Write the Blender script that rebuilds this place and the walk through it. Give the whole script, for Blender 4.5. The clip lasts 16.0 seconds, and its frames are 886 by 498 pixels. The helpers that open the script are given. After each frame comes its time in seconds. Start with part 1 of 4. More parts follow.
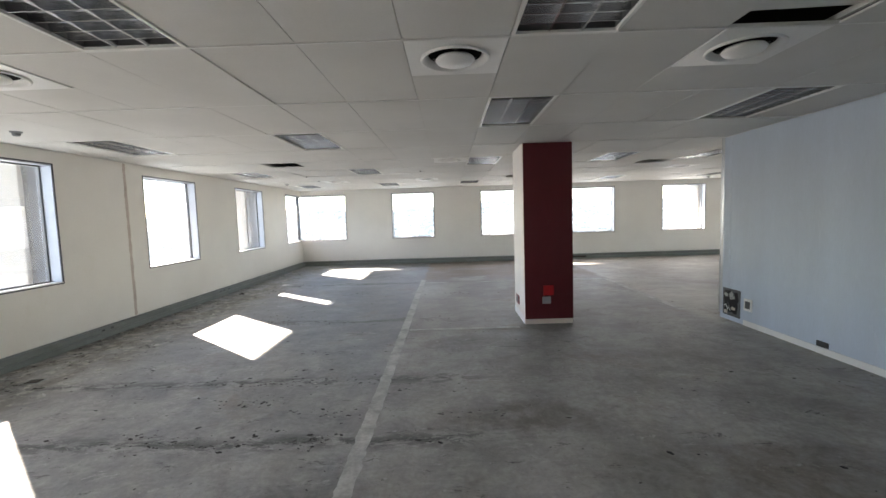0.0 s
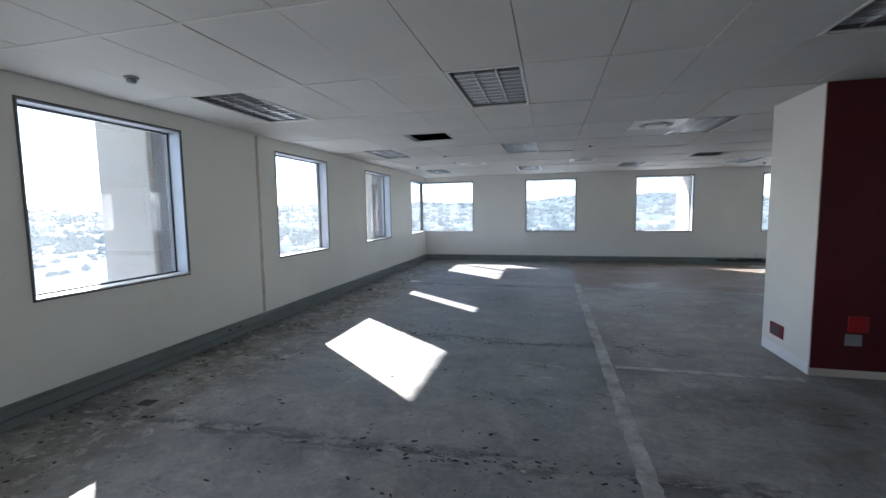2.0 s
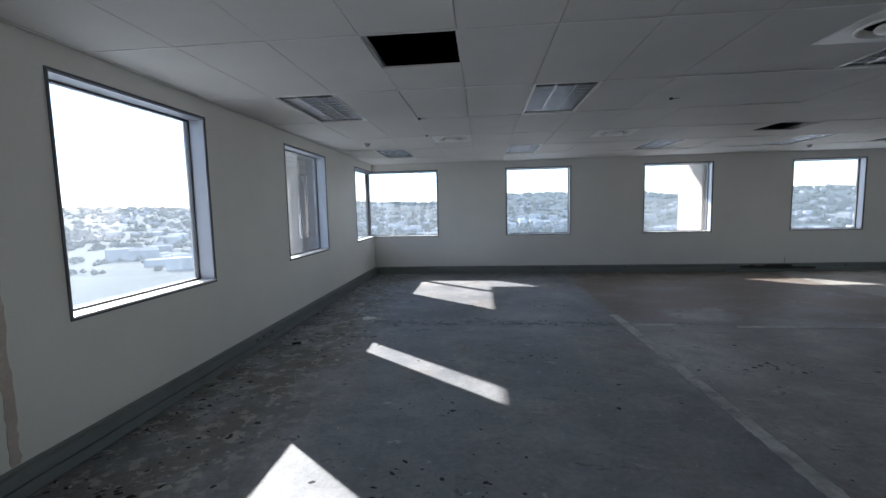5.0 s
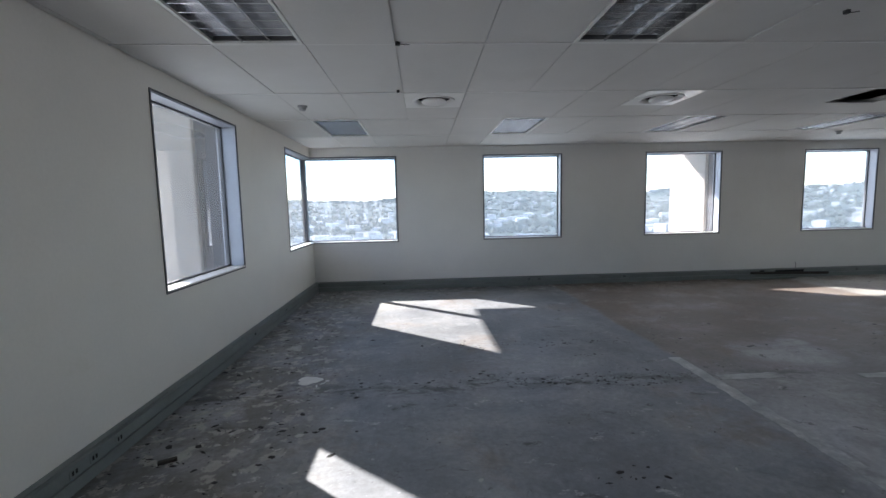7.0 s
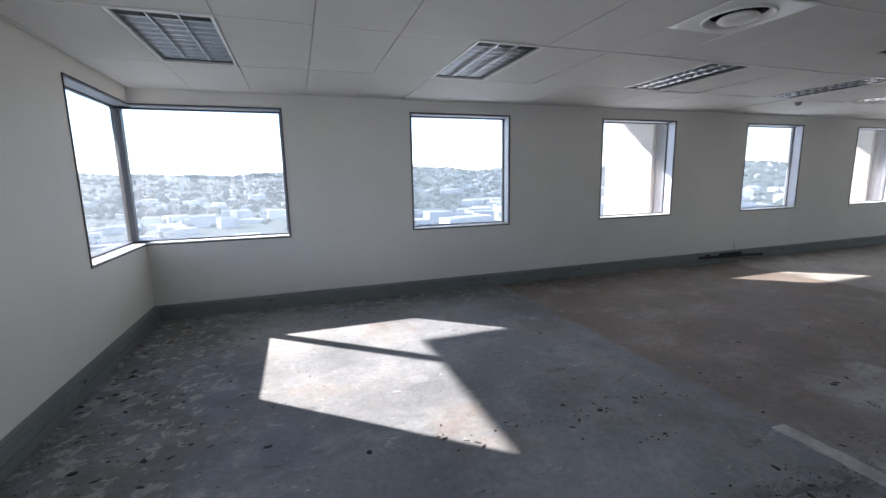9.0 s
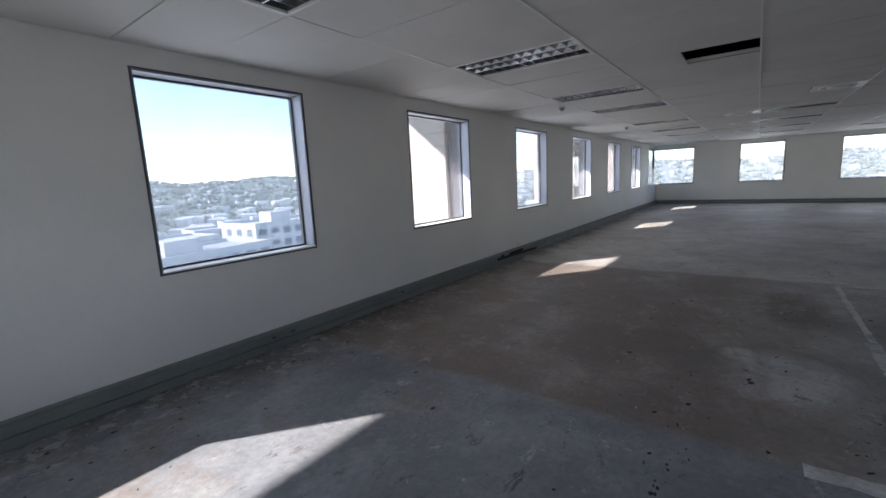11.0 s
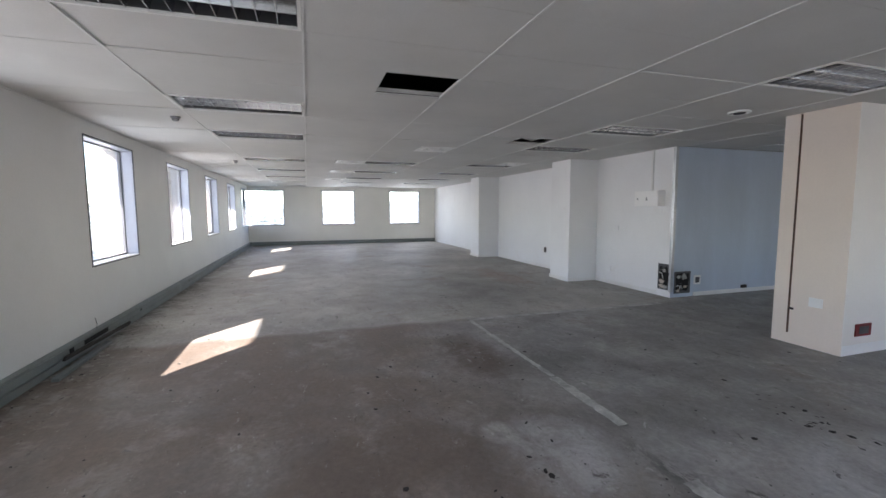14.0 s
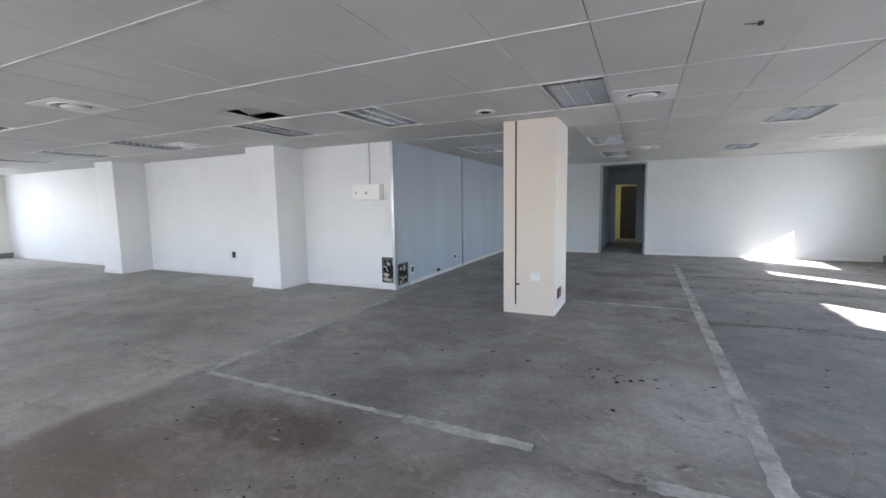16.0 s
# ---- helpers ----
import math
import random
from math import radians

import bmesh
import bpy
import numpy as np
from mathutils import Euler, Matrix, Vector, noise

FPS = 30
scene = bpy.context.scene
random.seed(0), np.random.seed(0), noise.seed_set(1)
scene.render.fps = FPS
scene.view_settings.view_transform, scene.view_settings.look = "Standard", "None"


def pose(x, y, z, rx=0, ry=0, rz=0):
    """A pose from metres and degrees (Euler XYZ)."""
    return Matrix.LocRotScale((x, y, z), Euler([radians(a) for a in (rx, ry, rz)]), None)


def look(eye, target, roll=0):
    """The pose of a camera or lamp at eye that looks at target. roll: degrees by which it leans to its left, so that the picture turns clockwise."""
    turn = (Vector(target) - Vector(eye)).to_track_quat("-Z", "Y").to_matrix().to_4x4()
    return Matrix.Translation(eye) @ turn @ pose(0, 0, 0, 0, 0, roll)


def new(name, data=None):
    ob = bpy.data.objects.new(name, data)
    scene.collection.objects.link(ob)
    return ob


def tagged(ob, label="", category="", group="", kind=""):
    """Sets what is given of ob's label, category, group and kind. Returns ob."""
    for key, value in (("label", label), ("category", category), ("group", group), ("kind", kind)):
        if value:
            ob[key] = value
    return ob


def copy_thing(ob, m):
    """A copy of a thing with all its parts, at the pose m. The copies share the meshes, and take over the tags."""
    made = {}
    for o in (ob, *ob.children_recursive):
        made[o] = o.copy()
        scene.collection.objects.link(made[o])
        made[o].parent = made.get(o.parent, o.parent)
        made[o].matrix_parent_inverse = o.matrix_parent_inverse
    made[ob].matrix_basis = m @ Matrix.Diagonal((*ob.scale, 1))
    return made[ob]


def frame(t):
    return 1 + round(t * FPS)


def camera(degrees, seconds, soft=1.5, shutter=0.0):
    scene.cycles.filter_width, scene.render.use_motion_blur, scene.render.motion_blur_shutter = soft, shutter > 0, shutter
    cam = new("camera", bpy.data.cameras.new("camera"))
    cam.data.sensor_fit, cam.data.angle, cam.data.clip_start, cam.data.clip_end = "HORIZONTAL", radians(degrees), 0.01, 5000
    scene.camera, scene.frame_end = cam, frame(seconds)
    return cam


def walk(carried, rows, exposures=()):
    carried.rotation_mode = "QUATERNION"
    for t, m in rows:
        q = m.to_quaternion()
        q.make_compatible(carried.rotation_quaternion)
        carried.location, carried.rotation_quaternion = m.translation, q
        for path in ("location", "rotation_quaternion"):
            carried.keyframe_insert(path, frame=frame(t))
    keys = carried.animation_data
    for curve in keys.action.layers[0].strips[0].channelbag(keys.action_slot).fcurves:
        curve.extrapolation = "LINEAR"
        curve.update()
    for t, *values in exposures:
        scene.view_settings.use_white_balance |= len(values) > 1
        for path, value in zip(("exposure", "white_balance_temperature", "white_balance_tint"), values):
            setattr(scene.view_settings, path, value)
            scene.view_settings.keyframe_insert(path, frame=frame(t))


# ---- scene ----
cam = camera(92.5, 16.0)
PATH = [
    (0, (0.341, -0.209, 1.584), (0.313, 1.784, 1.428), -1.8),
    (0.5, (0.047, 0.16, 1.556), (-0.52, 2.07, 1.389), -1.5),
    (1, (-0.228, 0.518, 1.561), (-0.903, 2.394, 1.402), -0.4),
    (1.5, (-0.561, 0.91, 1.55), (-1.094, 2.829, 1.371), -1.0),
    (2, (-0.862, 1.405, 1.514), (-1.348, 3.337, 1.335), -0.8),
    (2.5, (-1.169, 1.867, 1.477), (-1.588, 3.812, 1.273), -0.6),
    (3, (-1.404, 2.347, 1.477), (-1.735, 4.309, 1.273), -1.5),
    (3.5, (-1.644, 2.842, 1.506), (-1.922, 4.812, 1.3), -1.4),
    (3.7, (-1.718, 3.022, 1.533), (-1.964, 4.995, 1.324), -1.4),
    (5.8, (-2.391, 5.266, 1.486), (-2.504, 7.254, 1.305), -1.0),
    (6, (-2.477, 5.464, 1.483), (-2.547, 7.454, 1.295), -0.9),
    (6.5, (-2.607, 5.951, 1.488), (-2.572, 7.941, 1.293), -0.9),
    (7, (-2.685, 6.487, 1.486), (-2.589, 8.474, 1.286), -1.3),
    (7.5, (-2.829, 7.032, 1.496), (-2.765, 9.017, 1.261), -0.9),
    (8, (-2.911, 7.567, 1.498), (-2.807, 9.551, 1.266), -1.5),
    (8.2, (-2.936, 7.792, 1.533), (-2.759, 9.768, 1.279), -1.4),
    (10.3, (-3.03, 9.985, 1.51), (-1.79, 11.52, 1.178), -2.5),
    (10.5, (-2.961, 10.154, 1.485), (-1.667, 11.649, 1.173), -2.7),
    (11, (-2.832, 10.562, 1.48), (-1.245, 11.738, 1.164), -2.8),
    (11.5, (-2.632, 10.97, 1.525), (-0.761, 11.6, 1.199), -3.0),
    (12, (-2.419, 11.229, 1.539), (-0.448, 11.478, 1.308), -1.9),
    (12.5, (-2.34, 11.445, 1.524), (-0.35, 11.355, 1.34), -2.0),
    (13, (-2.141, 11.64, 1.549), (-0.174, 11.336, 1.355), -1.1),
    (13.5, (-1.811, 11.706, 1.528), (0.13, 11.261, 1.347), -0.9),
    (14, (-1.395, 11.805, 1.518), (0.502, 11.2, 1.334), -0.2),
    (14.5, (-0.96, 11.941, 1.523), (0.805, 11.022, 1.32), -0.6),
    (15, (-0.505, 12.027, 1.516), (1.158, 10.928, 1.357), -0.8),
    (15.5, (-0.055, 12.106, 1.5), (1.299, 10.65, 1.283), -0.4),
    (16, (0.381, 12.162, 1.498), (1.231, 10.365, 1.283), -0.9),
]
EXPOSURE = [(0.0, 4.57, 7250, 12), (0.5, 4.12, 6744, 11), (1.0, 3.57, 6254, 10), (2.0, 3.70, 6176, 10), (2.5, 3.66, 6220, 10), (3.5, 3.66, 6259, 11), (6.0, 2.65, 6030, 10), (6.5, 2.84, 6123, 11), (7.0, 3.32, 6266, 12), (8.0, 3.58, 6403, 13),
            (10.5, 3.01, 6270, 15), (11.0, 3.06, 6335, 15), (11.5, 3.41, 6350, 15), (12.0, 3.64, 6477, 15), (12.5, 4.19, 6654, 15), (13.0, 4.21, 6683, 15), (13.5, 3.83, 6627, 15), (14.0, 4.07, 6622, 15), (14.5, 4.43, 6616, 15), (15.0, 4.39, 6611, 14), (15.5, 4.41, 6555, 13), (16.0, 4.75, 6500, 13)]
walk(cam, [(t, look(eye, target, roll)) for t, eye, target, roll in PATH], EXPOSURE)

# ---- world and sun ----
SUN_WAY = Vector((1.43, -1.19, -1.0))  # the way the sunlight travels
world = bpy.data.worlds.new("sky")
scene.world = world
world.use_nodes = True
wn = world.node_tree.nodes
wn.clear()
sky = wn.new("ShaderNodeTexSky")
sky.sky_type = 'NISHITA'
sky.sun_disc = False
sky.sun_elevation = math.radians(28.3)
sky.sun_rotation = math.atan2(-SUN_WAY.x, -SUN_WAY.y)
sky.air_density, sky.dust_density, sky.ozone_density = 1.0, 0.15, 3.0
back = wn.new("ShaderNodeBackground")
back.inputs["Strength"].default_value = 0.085
wout = wn.new("ShaderNodeOutputWorld")
world.node_tree.links.new(sky.outputs[0], back.inputs["Color"])
world.node_tree.links.new(back.outputs[0], wout.inputs["Surface"])
sun_data = bpy.data.lights.new("sun", 'SUN')
sun_data.energy, sun_data.angle, sun_data.color = 2.2, math.radians(0.6), (1.0, 0.95, 0.88)
sun = new("sun", sun_data)
sun.matrix_world = look(-SUN_WAY * 20, (0, 0, 0))

# ---- plan ----
W, N, E, S = -4.645, 14.205, 18.375, -0.73    # inner faces of the outer walls
CEIL, SILL, HEAD, THICK = 2.551, 0.877, 2.382, 0.20
BLUE, CORE, PIL = 4.255, 5.92, 6.605          # service core and its pilasters
MX, MY, GX, GY = 0.589, 1.2, -2.825, 9.395    # ceiling module and origin
HALF = 0.712                                  # half a window's width
EAVE_W, EAVE_N = 2.03, 2.19                   # how far the roof stands out
rng = random.Random(7)


# ---- material helpers ----
def material(name, rough=0.6, metal=0.0):
    m = bpy.data.materials.new(name)
    m.use_nodes = True
    b = m.node_tree.nodes["Principled BSDF"]
    b.inputs["Roughness"].default_value = rough
    b.inputs["Metallic"].default_value = metal
    return m, m.node_tree, b


def node(t, kind, **kw):
    n = t.nodes.new(kind)
    for k, v in kw.items():
        n.inputs[k].default_value = v
    return n


def coords(t, scale=(1, 1, 1), where="Object"):
    c = t.nodes.new("ShaderNodeTexCoord")
    m = t.nodes.new("ShaderNodeMapping")
    m.inputs["Scale"].default_value = scale
    t.links.new(c.outputs[where], m.inputs["Vector"])
    return m.outputs[0]


def speckle(t, vec, scale, detail=4.0, rough=0.55, dist=0.0):
    n = node(t, "ShaderNodeTexNoise", Scale=scale, Detail=detail, Roughness=rough, Distortion=dist)
    t.links.new(vec, n.inputs["Vector"])
    return n.outputs["Fac"]


def ramp(t, fac, *stops):
    r = t.nodes.new("ShaderNodeValToRGB")
    e = r.color_ramp.elements
    while len(e) < len(stops):
        e.new(0.5)
    for el, (p, c) in zip(e, stops):
        el.position = p
        el.color = (c, c, c, 1) if isinstance(c, (int, float)) else (*c, 1)
    t.links.new(fac, r.inputs[0])
    return r.outputs[0]


def mix(t, fac, a, b, kind='MIX'):
    n = t.nodes.new("ShaderNodeMix")
    n.data_type, n.blend_type = 'RGBA', kind
    for sock, v in ((n.inputs[0], fac), (n.inputs[6], a), (n.inputs[7], b)):
        if isinstance(v, (int, float)):
            sock.default_value = v
        elif isinstance(v, tuple):
            sock.default_value = (*v, 1)
        else:
            t.links.new(v, sock)
    return n.outputs[2]


def calc(t, op, a, b=0.0, clamp=False):
    n = t.nodes.new("ShaderNodeMath")
    n.operation, n.use_clamp = op, clamp
    for sock, v in zip(n.inputs, (a, b)):
        if isinstance(v, (int, float)):
            sock.default_value = v
        else:
            t.links.new(v, sock)
    return n.outputs[0]


def bump(t, b, height, strength=0.2, distance=0.01):
    n = node(t, "ShaderNodeBump", Strength=strength, Distance=distance)
    t.links.new(height, n.inputs["Height"])
    t.links.new(n.outputs[0], b.inputs["Normal"])


def paint(name, colour, rough=0.6, vary=0.06, scale=1.3, grain=60.0, relief=0.12, metal=0.0, smudge=None, stretch=(1, 1, 1)):
    """Painted or plastered surface: broad mottling, fine grain, light relief."""
    m, t, b = material(name, rough, metal)
    v = coords(t, stretch)
    big, small = speckle(t, v, scale, 5, 0.6), speckle(t, v, grain, 3, 0.6)
    f = ramp(t, big, (0.3, 1 - vary * 1.6), (0.7, 1 + 0.0))
    c = mix(t, 1.0, colour, f, 'MULTIPLY')
    c = mix(t, 1.0, c, ramp(t, small, (0.3, 1 - vary * 0.7), (0.7, 1.0)), 'MULTIPLY')
    if smudge:
        s = speckle(t, v, 2.7, 8, 0.7, 0.6)
        c = mix(t, ramp(t, s, (0.60, 0.0), (0.74, 0.55)), c, smudge)
    t.links.new(c, b.inputs["Base Color"])
    bump(t, b, calc(t, 'ADD', small, calc(t, 'MULTIPLY', big, 1.5)), relief, 0.004)
    return m


M_wall = paint("cream wall paint", (0.80, 0.785, 0.73), 0.62, 0.05, 0.9, 45, 0.16, smudge=(0.70, 0.68, 0.60))
M_north = paint("off-white wall paint", (0.775, 0.772, 0.75), 0.62, 0.05, 0.9, 45, 0.16, smudge=(0.69, 0.68, 0.64))
M_core = paint("white wall paint", (0.84, 0.845, 0.85), 0.6, 0.05, 0.8, 45, 0.14, smudge=(0.72, 0.70, 0.68))
M_south = paint("pale grey-white wall paint", (0.70, 0.725, 0.74), 0.6, 0.06, 0.7, 45, 0.14, smudge=(0.64, 0.65, 0.65))
M_box = paint("bright white enamel", (0.90, 0.90, 0.89), 0.3, 0.03, 3.0, 60, 0.03)
M_blue = paint("pale blue wall paint", (0.52, 0.60, 0.705), 0.55, 0.08, 0.9, 40, 0.12, smudge=(0.60, 0.66, 0.74), stretch=(2.2, 2.2, 0.4))
M_tile = paint("ceiling board", (0.66, 0.655, 0.64), 0.75, 0.07, 1.1, 90, 0.10, smudge=(0.56, 0.55, 0.53))
M_grid = paint("white steel", (0.80, 0.80, 0.78), 0.35, 0.04, 2.0, 60, 0.03)
M_rail = paint("off-white rail enamel", (0.76, 0.76, 0.745), 0.4, 0.1, 2.0, 60, 0.03)
M_white = paint("white enamel", (0.80, 0.80, 0.79), 0.35, 0.04, 3.0, 60, 0.03)
M_duct = paint("grey trunking", (0.205, 0.232, 0.228), 0.42, 0.14, 2.2, 70, 0.06, smudge=(0.26, 0.29, 0.28))
# painted-in shade for throats, hollows, holes and gaps
M_dark = paint("black for shaded openings", (0.012, 0.012, 0.013), 0.9, 0.2, 3, 40, 0.1)
# near black, so that the ceiling gaps show deep shade
M_slab = paint("soffit concrete darkened for shade", (0.05, 0.05, 0.05), 0.9, 0.3, 2, 30, 0.2)
M_alu = paint("grey anodised aluminium", (0.36, 0.39, 0.45), 0.42, 0.06, 4, 90, 0.03, metal=0.15)
M_trim = paint("dark window trim", (0.085, 0.09, 0.105), 0.45, 0.1, 4, 90, 0.03)
M_louvre = paint("satin aluminium louvre", (0.60, 0.61, 0.63), 0.2, 0.06, 6, 90, 0.02, metal=0.9)
M_tray = paint("lamp reflector tray", (0.13, 0.134, 0.142), 0.35, 0.1, 5, 60, 0.03, metal=0.4)
M_house = paint("dark grey metal", (0.10, 0.104, 0.112), 0.4, 0.1, 5, 60, 0.03, metal=0.4)
M_red = paint("maroon paint", (0.105, 0.008, 0.012), 0.42, 0.12, 2.5, 50, 0.1, smudge=(0.12, 0.016, 0.02))
M_redbox = paint("red plastic", (0.42, 0.012, 0.015), 0.4, 0.1, 6, 60, 0.04)
M_maroon = paint("maroon plastic", (0.20, 0.012, 0.018), 0.4, 0.1, 6, 60, 0.04)
M_peach = paint("peach column paint", (0.78, 0.69, 0.61), 0.6, 0.05, 0.9, 45, 0.12, smudge=(0.70, 0.62, 0.55))
M_pier = paint("pinkish facade concrete", (0.60, 0.51, 0.455), 0.8, 0.10, 0.7, 14, 0.02)
M_plaster = paint("bare pink plaster", (0.68, 0.595, 0.52), 0.9, 0.2, 3.0, 40, 0.4)
M_screed = paint("grey screed filling", (0.66, 0.655, 0.64), 0.85, 0.35, 4.5, 35, 0.6, smudge=(0.36, 0.355, 0.345))
# the shade in the recess behind the pier is put into this colour
M_web = paint("brown facade panel darkened for shade", (0.055, 0.048, 0.055), 0.7, 0.15, 2, 14, 0.02)
M_peach_lit = paint("peach column paint paled for light", (0.80, 0.765, 0.73), 0.6, 0.05, 0.9, 45, 0.12, smudge=(0.72, 0.68, 0.65))
M_slot = paint("rusty slot", (0.20, 0.10, 0.07), 0.9, 0.3, 5, 40, 0.3)
M_plate = paint("grey plastic plate", (0.34, 0.35, 0.36), 0.4, 0.1, 5, 60, 0.03)
M_cable = paint("black cable", (0.02, 0.02, 0.022), 0.5, 0.1, 5, 50, 0.05)
M_timber = paint("dark old timber", (0.05, 0.042, 0.036), 0.8, 0.3, 4, 30, 0.4)
M_yellow = paint("yellow paint", (0.60, 0.50, 0.20), 0.6, 0.1, 1.5, 40, 0.1)
M_splash = paint("dried white paint", (0.62, 0.62, 0.60), 0.7, 0.1, 8, 60, 0.3)
M_crumb = paint("dark crumbs", (0.035, 0.033, 0.032), 0.9, 0.3, 8, 60, 0.3)
M_chip = paint("pale chips", (0.50, 0.49, 0.46), 0.9, 0.2, 8, 60, 0.3)
M_chrome = paint("galvanised steel", (0.62, 0.64, 0.66), 0.28, 0.12, 6, 60, 0.05, metal=0.9)


def floor_material():
    m, t, b = material("worn concrete floor", 0.6)
    v = coords(t)
    sep = t.nodes.new("ShaderNodeSeparateXYZ")
    t.links.new(v, sep.inputs[0])
    x, y = sep.outputs[0], sep.outputs[1]
    big = speckle(t, v, 0.4, 6, 0.6, 0.2)
    mid = speckle(t, v, 1.5, 10, 0.70, 0.12)
    fine = speckle(t, v, 24, 6, 0.75)
    swept = speckle(t, coords(t, (0.6, 1.5, 1)), 2.6, 10, 0.74, 0.1)

    patchy = ramp(t, speckle(t, v, 3.1, 9, 0.72, 0.9), (0.36, 0.3), (0.55, 1.0))

    def blob(cx, cy, rx, ry, edge=0.5):
        """A soft irregular spot round a point of the plan."""
        dx = calc(t, 'DIVIDE', calc(t, 'SUBTRACT', x, cx), rx)
        dy = calc(t, 'DIVIDE', calc(t, 'SUBTRACT', y, cy), ry)
        d = calc(t, 'SQRT', calc(t, 'ADD', calc(t, 'MULTIPLY', dx, dx), calc(t, 'MULTIPLY', dy, dy)))
        d = calc(t, 'ADD', d, calc(t, 'MULTIPLY', calc(t, 'SUBTRACT', mid, 0.5), 1.6))
        return calc(t, 'MULTIPLY', calc(t, 'DIVIDE', calc(t, 'SUBTRACT', 1.0, d), edge, True), patchy)

    c = ramp(t, mid, (0.30, (0.125, 0.132, 0.146)), (0.47, (0.19, 0.198, 0.212)), (0.60, (0.235, 0.24, 0.25)), (0.74, (0.36, 0.36, 0.358)))
    # the bays east of the first joint are browner
    wave = calc(t, 'ADD', x, calc(t, 'MULTIPLY', calc(t, 'SUBTRACT', speckle(t, v, 2.5, 5), 0.5), 0.22))
    east = calc(t, 'MULTIPLY', calc(t, 'ADD', wave, 0.33), 12.0, True)
    c = mix(t, calc(t, 'MULTIPLY', east, 0.8), c, ramp(t, mid, (0.30, (0.16, 0.148, 0.138)), (0.5, (0.275, 0.262, 0.248)), (0.72, (0.44, 0.43, 0.415))))
    pale = calc(t, 'MULTIPLY', calc(t, 'SUBTRACT', wave, 3.95), 7.0, True)
    c = mix(t, calc(t, 'MULTIPLY', pale, 0.75), c, ramp(t, mid, (0.3, (0.31, 0.295, 0.265)), (0.5, (0.40, 0.385, 0.355)), (0.72, (0.49, 0.475, 0.45))))
    # brown adhesive left on the bay along the north side
    bay = calc(t, 'MULTIPLY', east, calc(t, 'MULTIPLY', calc(t, 'SUBTRACT', y, 9.75), 0.9, True))
    bay = calc(t, 'MULTIPLY', bay, calc(t, 'SUBTRACT', 1.0, calc(t, 'MULTIPLY', pale, 0.8)))
    brown = calc(t, 'MULTIPLY', bay, ramp(t, speckle(t, v, 1.0, 8, 0.68, 0.4), (0.32, 0.3), (0.56, 0.95)))
    c = mix(t, brown, c, ramp(t, mid, (0.3, (0.098, 0.075, 0.062)), (0.7, (0.235, 0.188, 0.156))))
    c = mix(t, 1.0, c, ramp(t, big, (0.3, 0.64), (0.7, 1.22)), 'MULTIPLY')
    # dusty paler ground towards the entrance
    dusty = calc(t, 'MULTIPLY', calc(t, 'SUBTRACT', 6.5, y), 0.28, True)
    c = mix(t, calc(t, 'MULTIPLY', dusty, ramp(t, mid, (0.35, 0.35), (0.6, 0.85))), c, ramp(t, mid, (0.3, (0.20, 0.19, 0.18)), (0.5, (0.315, 0.305, 0.29)), (0.7, (0.42, 0.41, 0.395))))
    # sweeping marks and rusty blotches
    c = mix(t, ramp(t, swept, (0.56, 0.0), (0.70, 0.16)), c, (0.43, 0.43, 0.425))
    c = mix(t, ramp(t, speckle(t, coords(t, (0.6, 1.5, 1)), 2.2, 10, 0.76, 0.1), (0.55, 0.0), (0.68, 0.4)), c, (0.12, 0.118, 0.118))
    c = mix(t, ramp(t, speckle(t, v, 0.75, 8, 0.74, 0.2), (0.55, 0.0), (0.66, 0.5)), c, (0.165, 0.118, 0.088))
    # spots of their own: chalk, rust, glue
    for cx, cy, rx, ry, k, col in ((0.75, 10.35, 0.6, 0.42, 0.85, (0.44, 0.44, 0.445)), (0.0, 8.7, 0.5, 0.8, 0.7, (0.45, 0.45, 0.45)), (2.7, 10.2, 0.75, 0.4, 0.8, (0.085, 0.055, 0.042)),
                                   (-3.3, 13.2, 0.7, 0.8, 0.5, (0.40, 0.385, 0.35)), (-3.9, 8.9, 0.5, 0.9, 0.5, (0.075, 0.068, 0.058)), (0.9, 11.6, 0.9, 0.35, 0.4, (0.10, 0.075, 0.062)),
                                   (1.15, 10.6, 0.16, 0.13, 1.0, (0.42, 0.41, 0.39)), (-2.4, 5.0, 0.4, 0.3, 0.35, (0.42, 0.43, 0.45)), (0.35, 5.0, 0.5, 0.45, 0.6, (0.09, 0.083, 0.08)),
                                   (7.5, 7.6, 1.6, 0.5, 0.45, (0.30, 0.20, 0.15)), (0.9, 3.0, 0.8, 0.3, 0.7, (0.10, 0.085, 0.075)), (2.4, 2.2, 0.6, 0.5, 0.6, (0.12, 0.09, 0.075)), (-0.6, 1.9, 0.5, 0.4, 0.6, (0.10, 0.098, 0.096)), (2.6, 8.2, 0.7, 0.5, 0.4, (0.13, 0.12, 0.115)), (-0.9, 10.7, 0.5, 0.3, 0.4, (0.12, 0.12, 0.125))):
        c = mix(t, calc(t, 'MULTIPLY', blob(cx, cy, rx, ry), k), c, col)
    # worn pale and dark margin along the west and north walls
    near = calc(t, 'MAXIMUM', calc(t, 'MULTIPLY', calc(t, 'SUBTRACT', W + 1.5, x), 1.5, True), calc(t, 'MULTIPLY', calc(t, 'SUBTRACT', y, N - 0.8), 1.8, True))
    c = mix(t, calc(t, 'MULTIPLY', near, ramp(t, speckle(t, v, 2.2, 10, 0.75, 0.3), (0.42, 0.0), (0.56, 0.7))), c, (0.10, 0.088, 0.072))
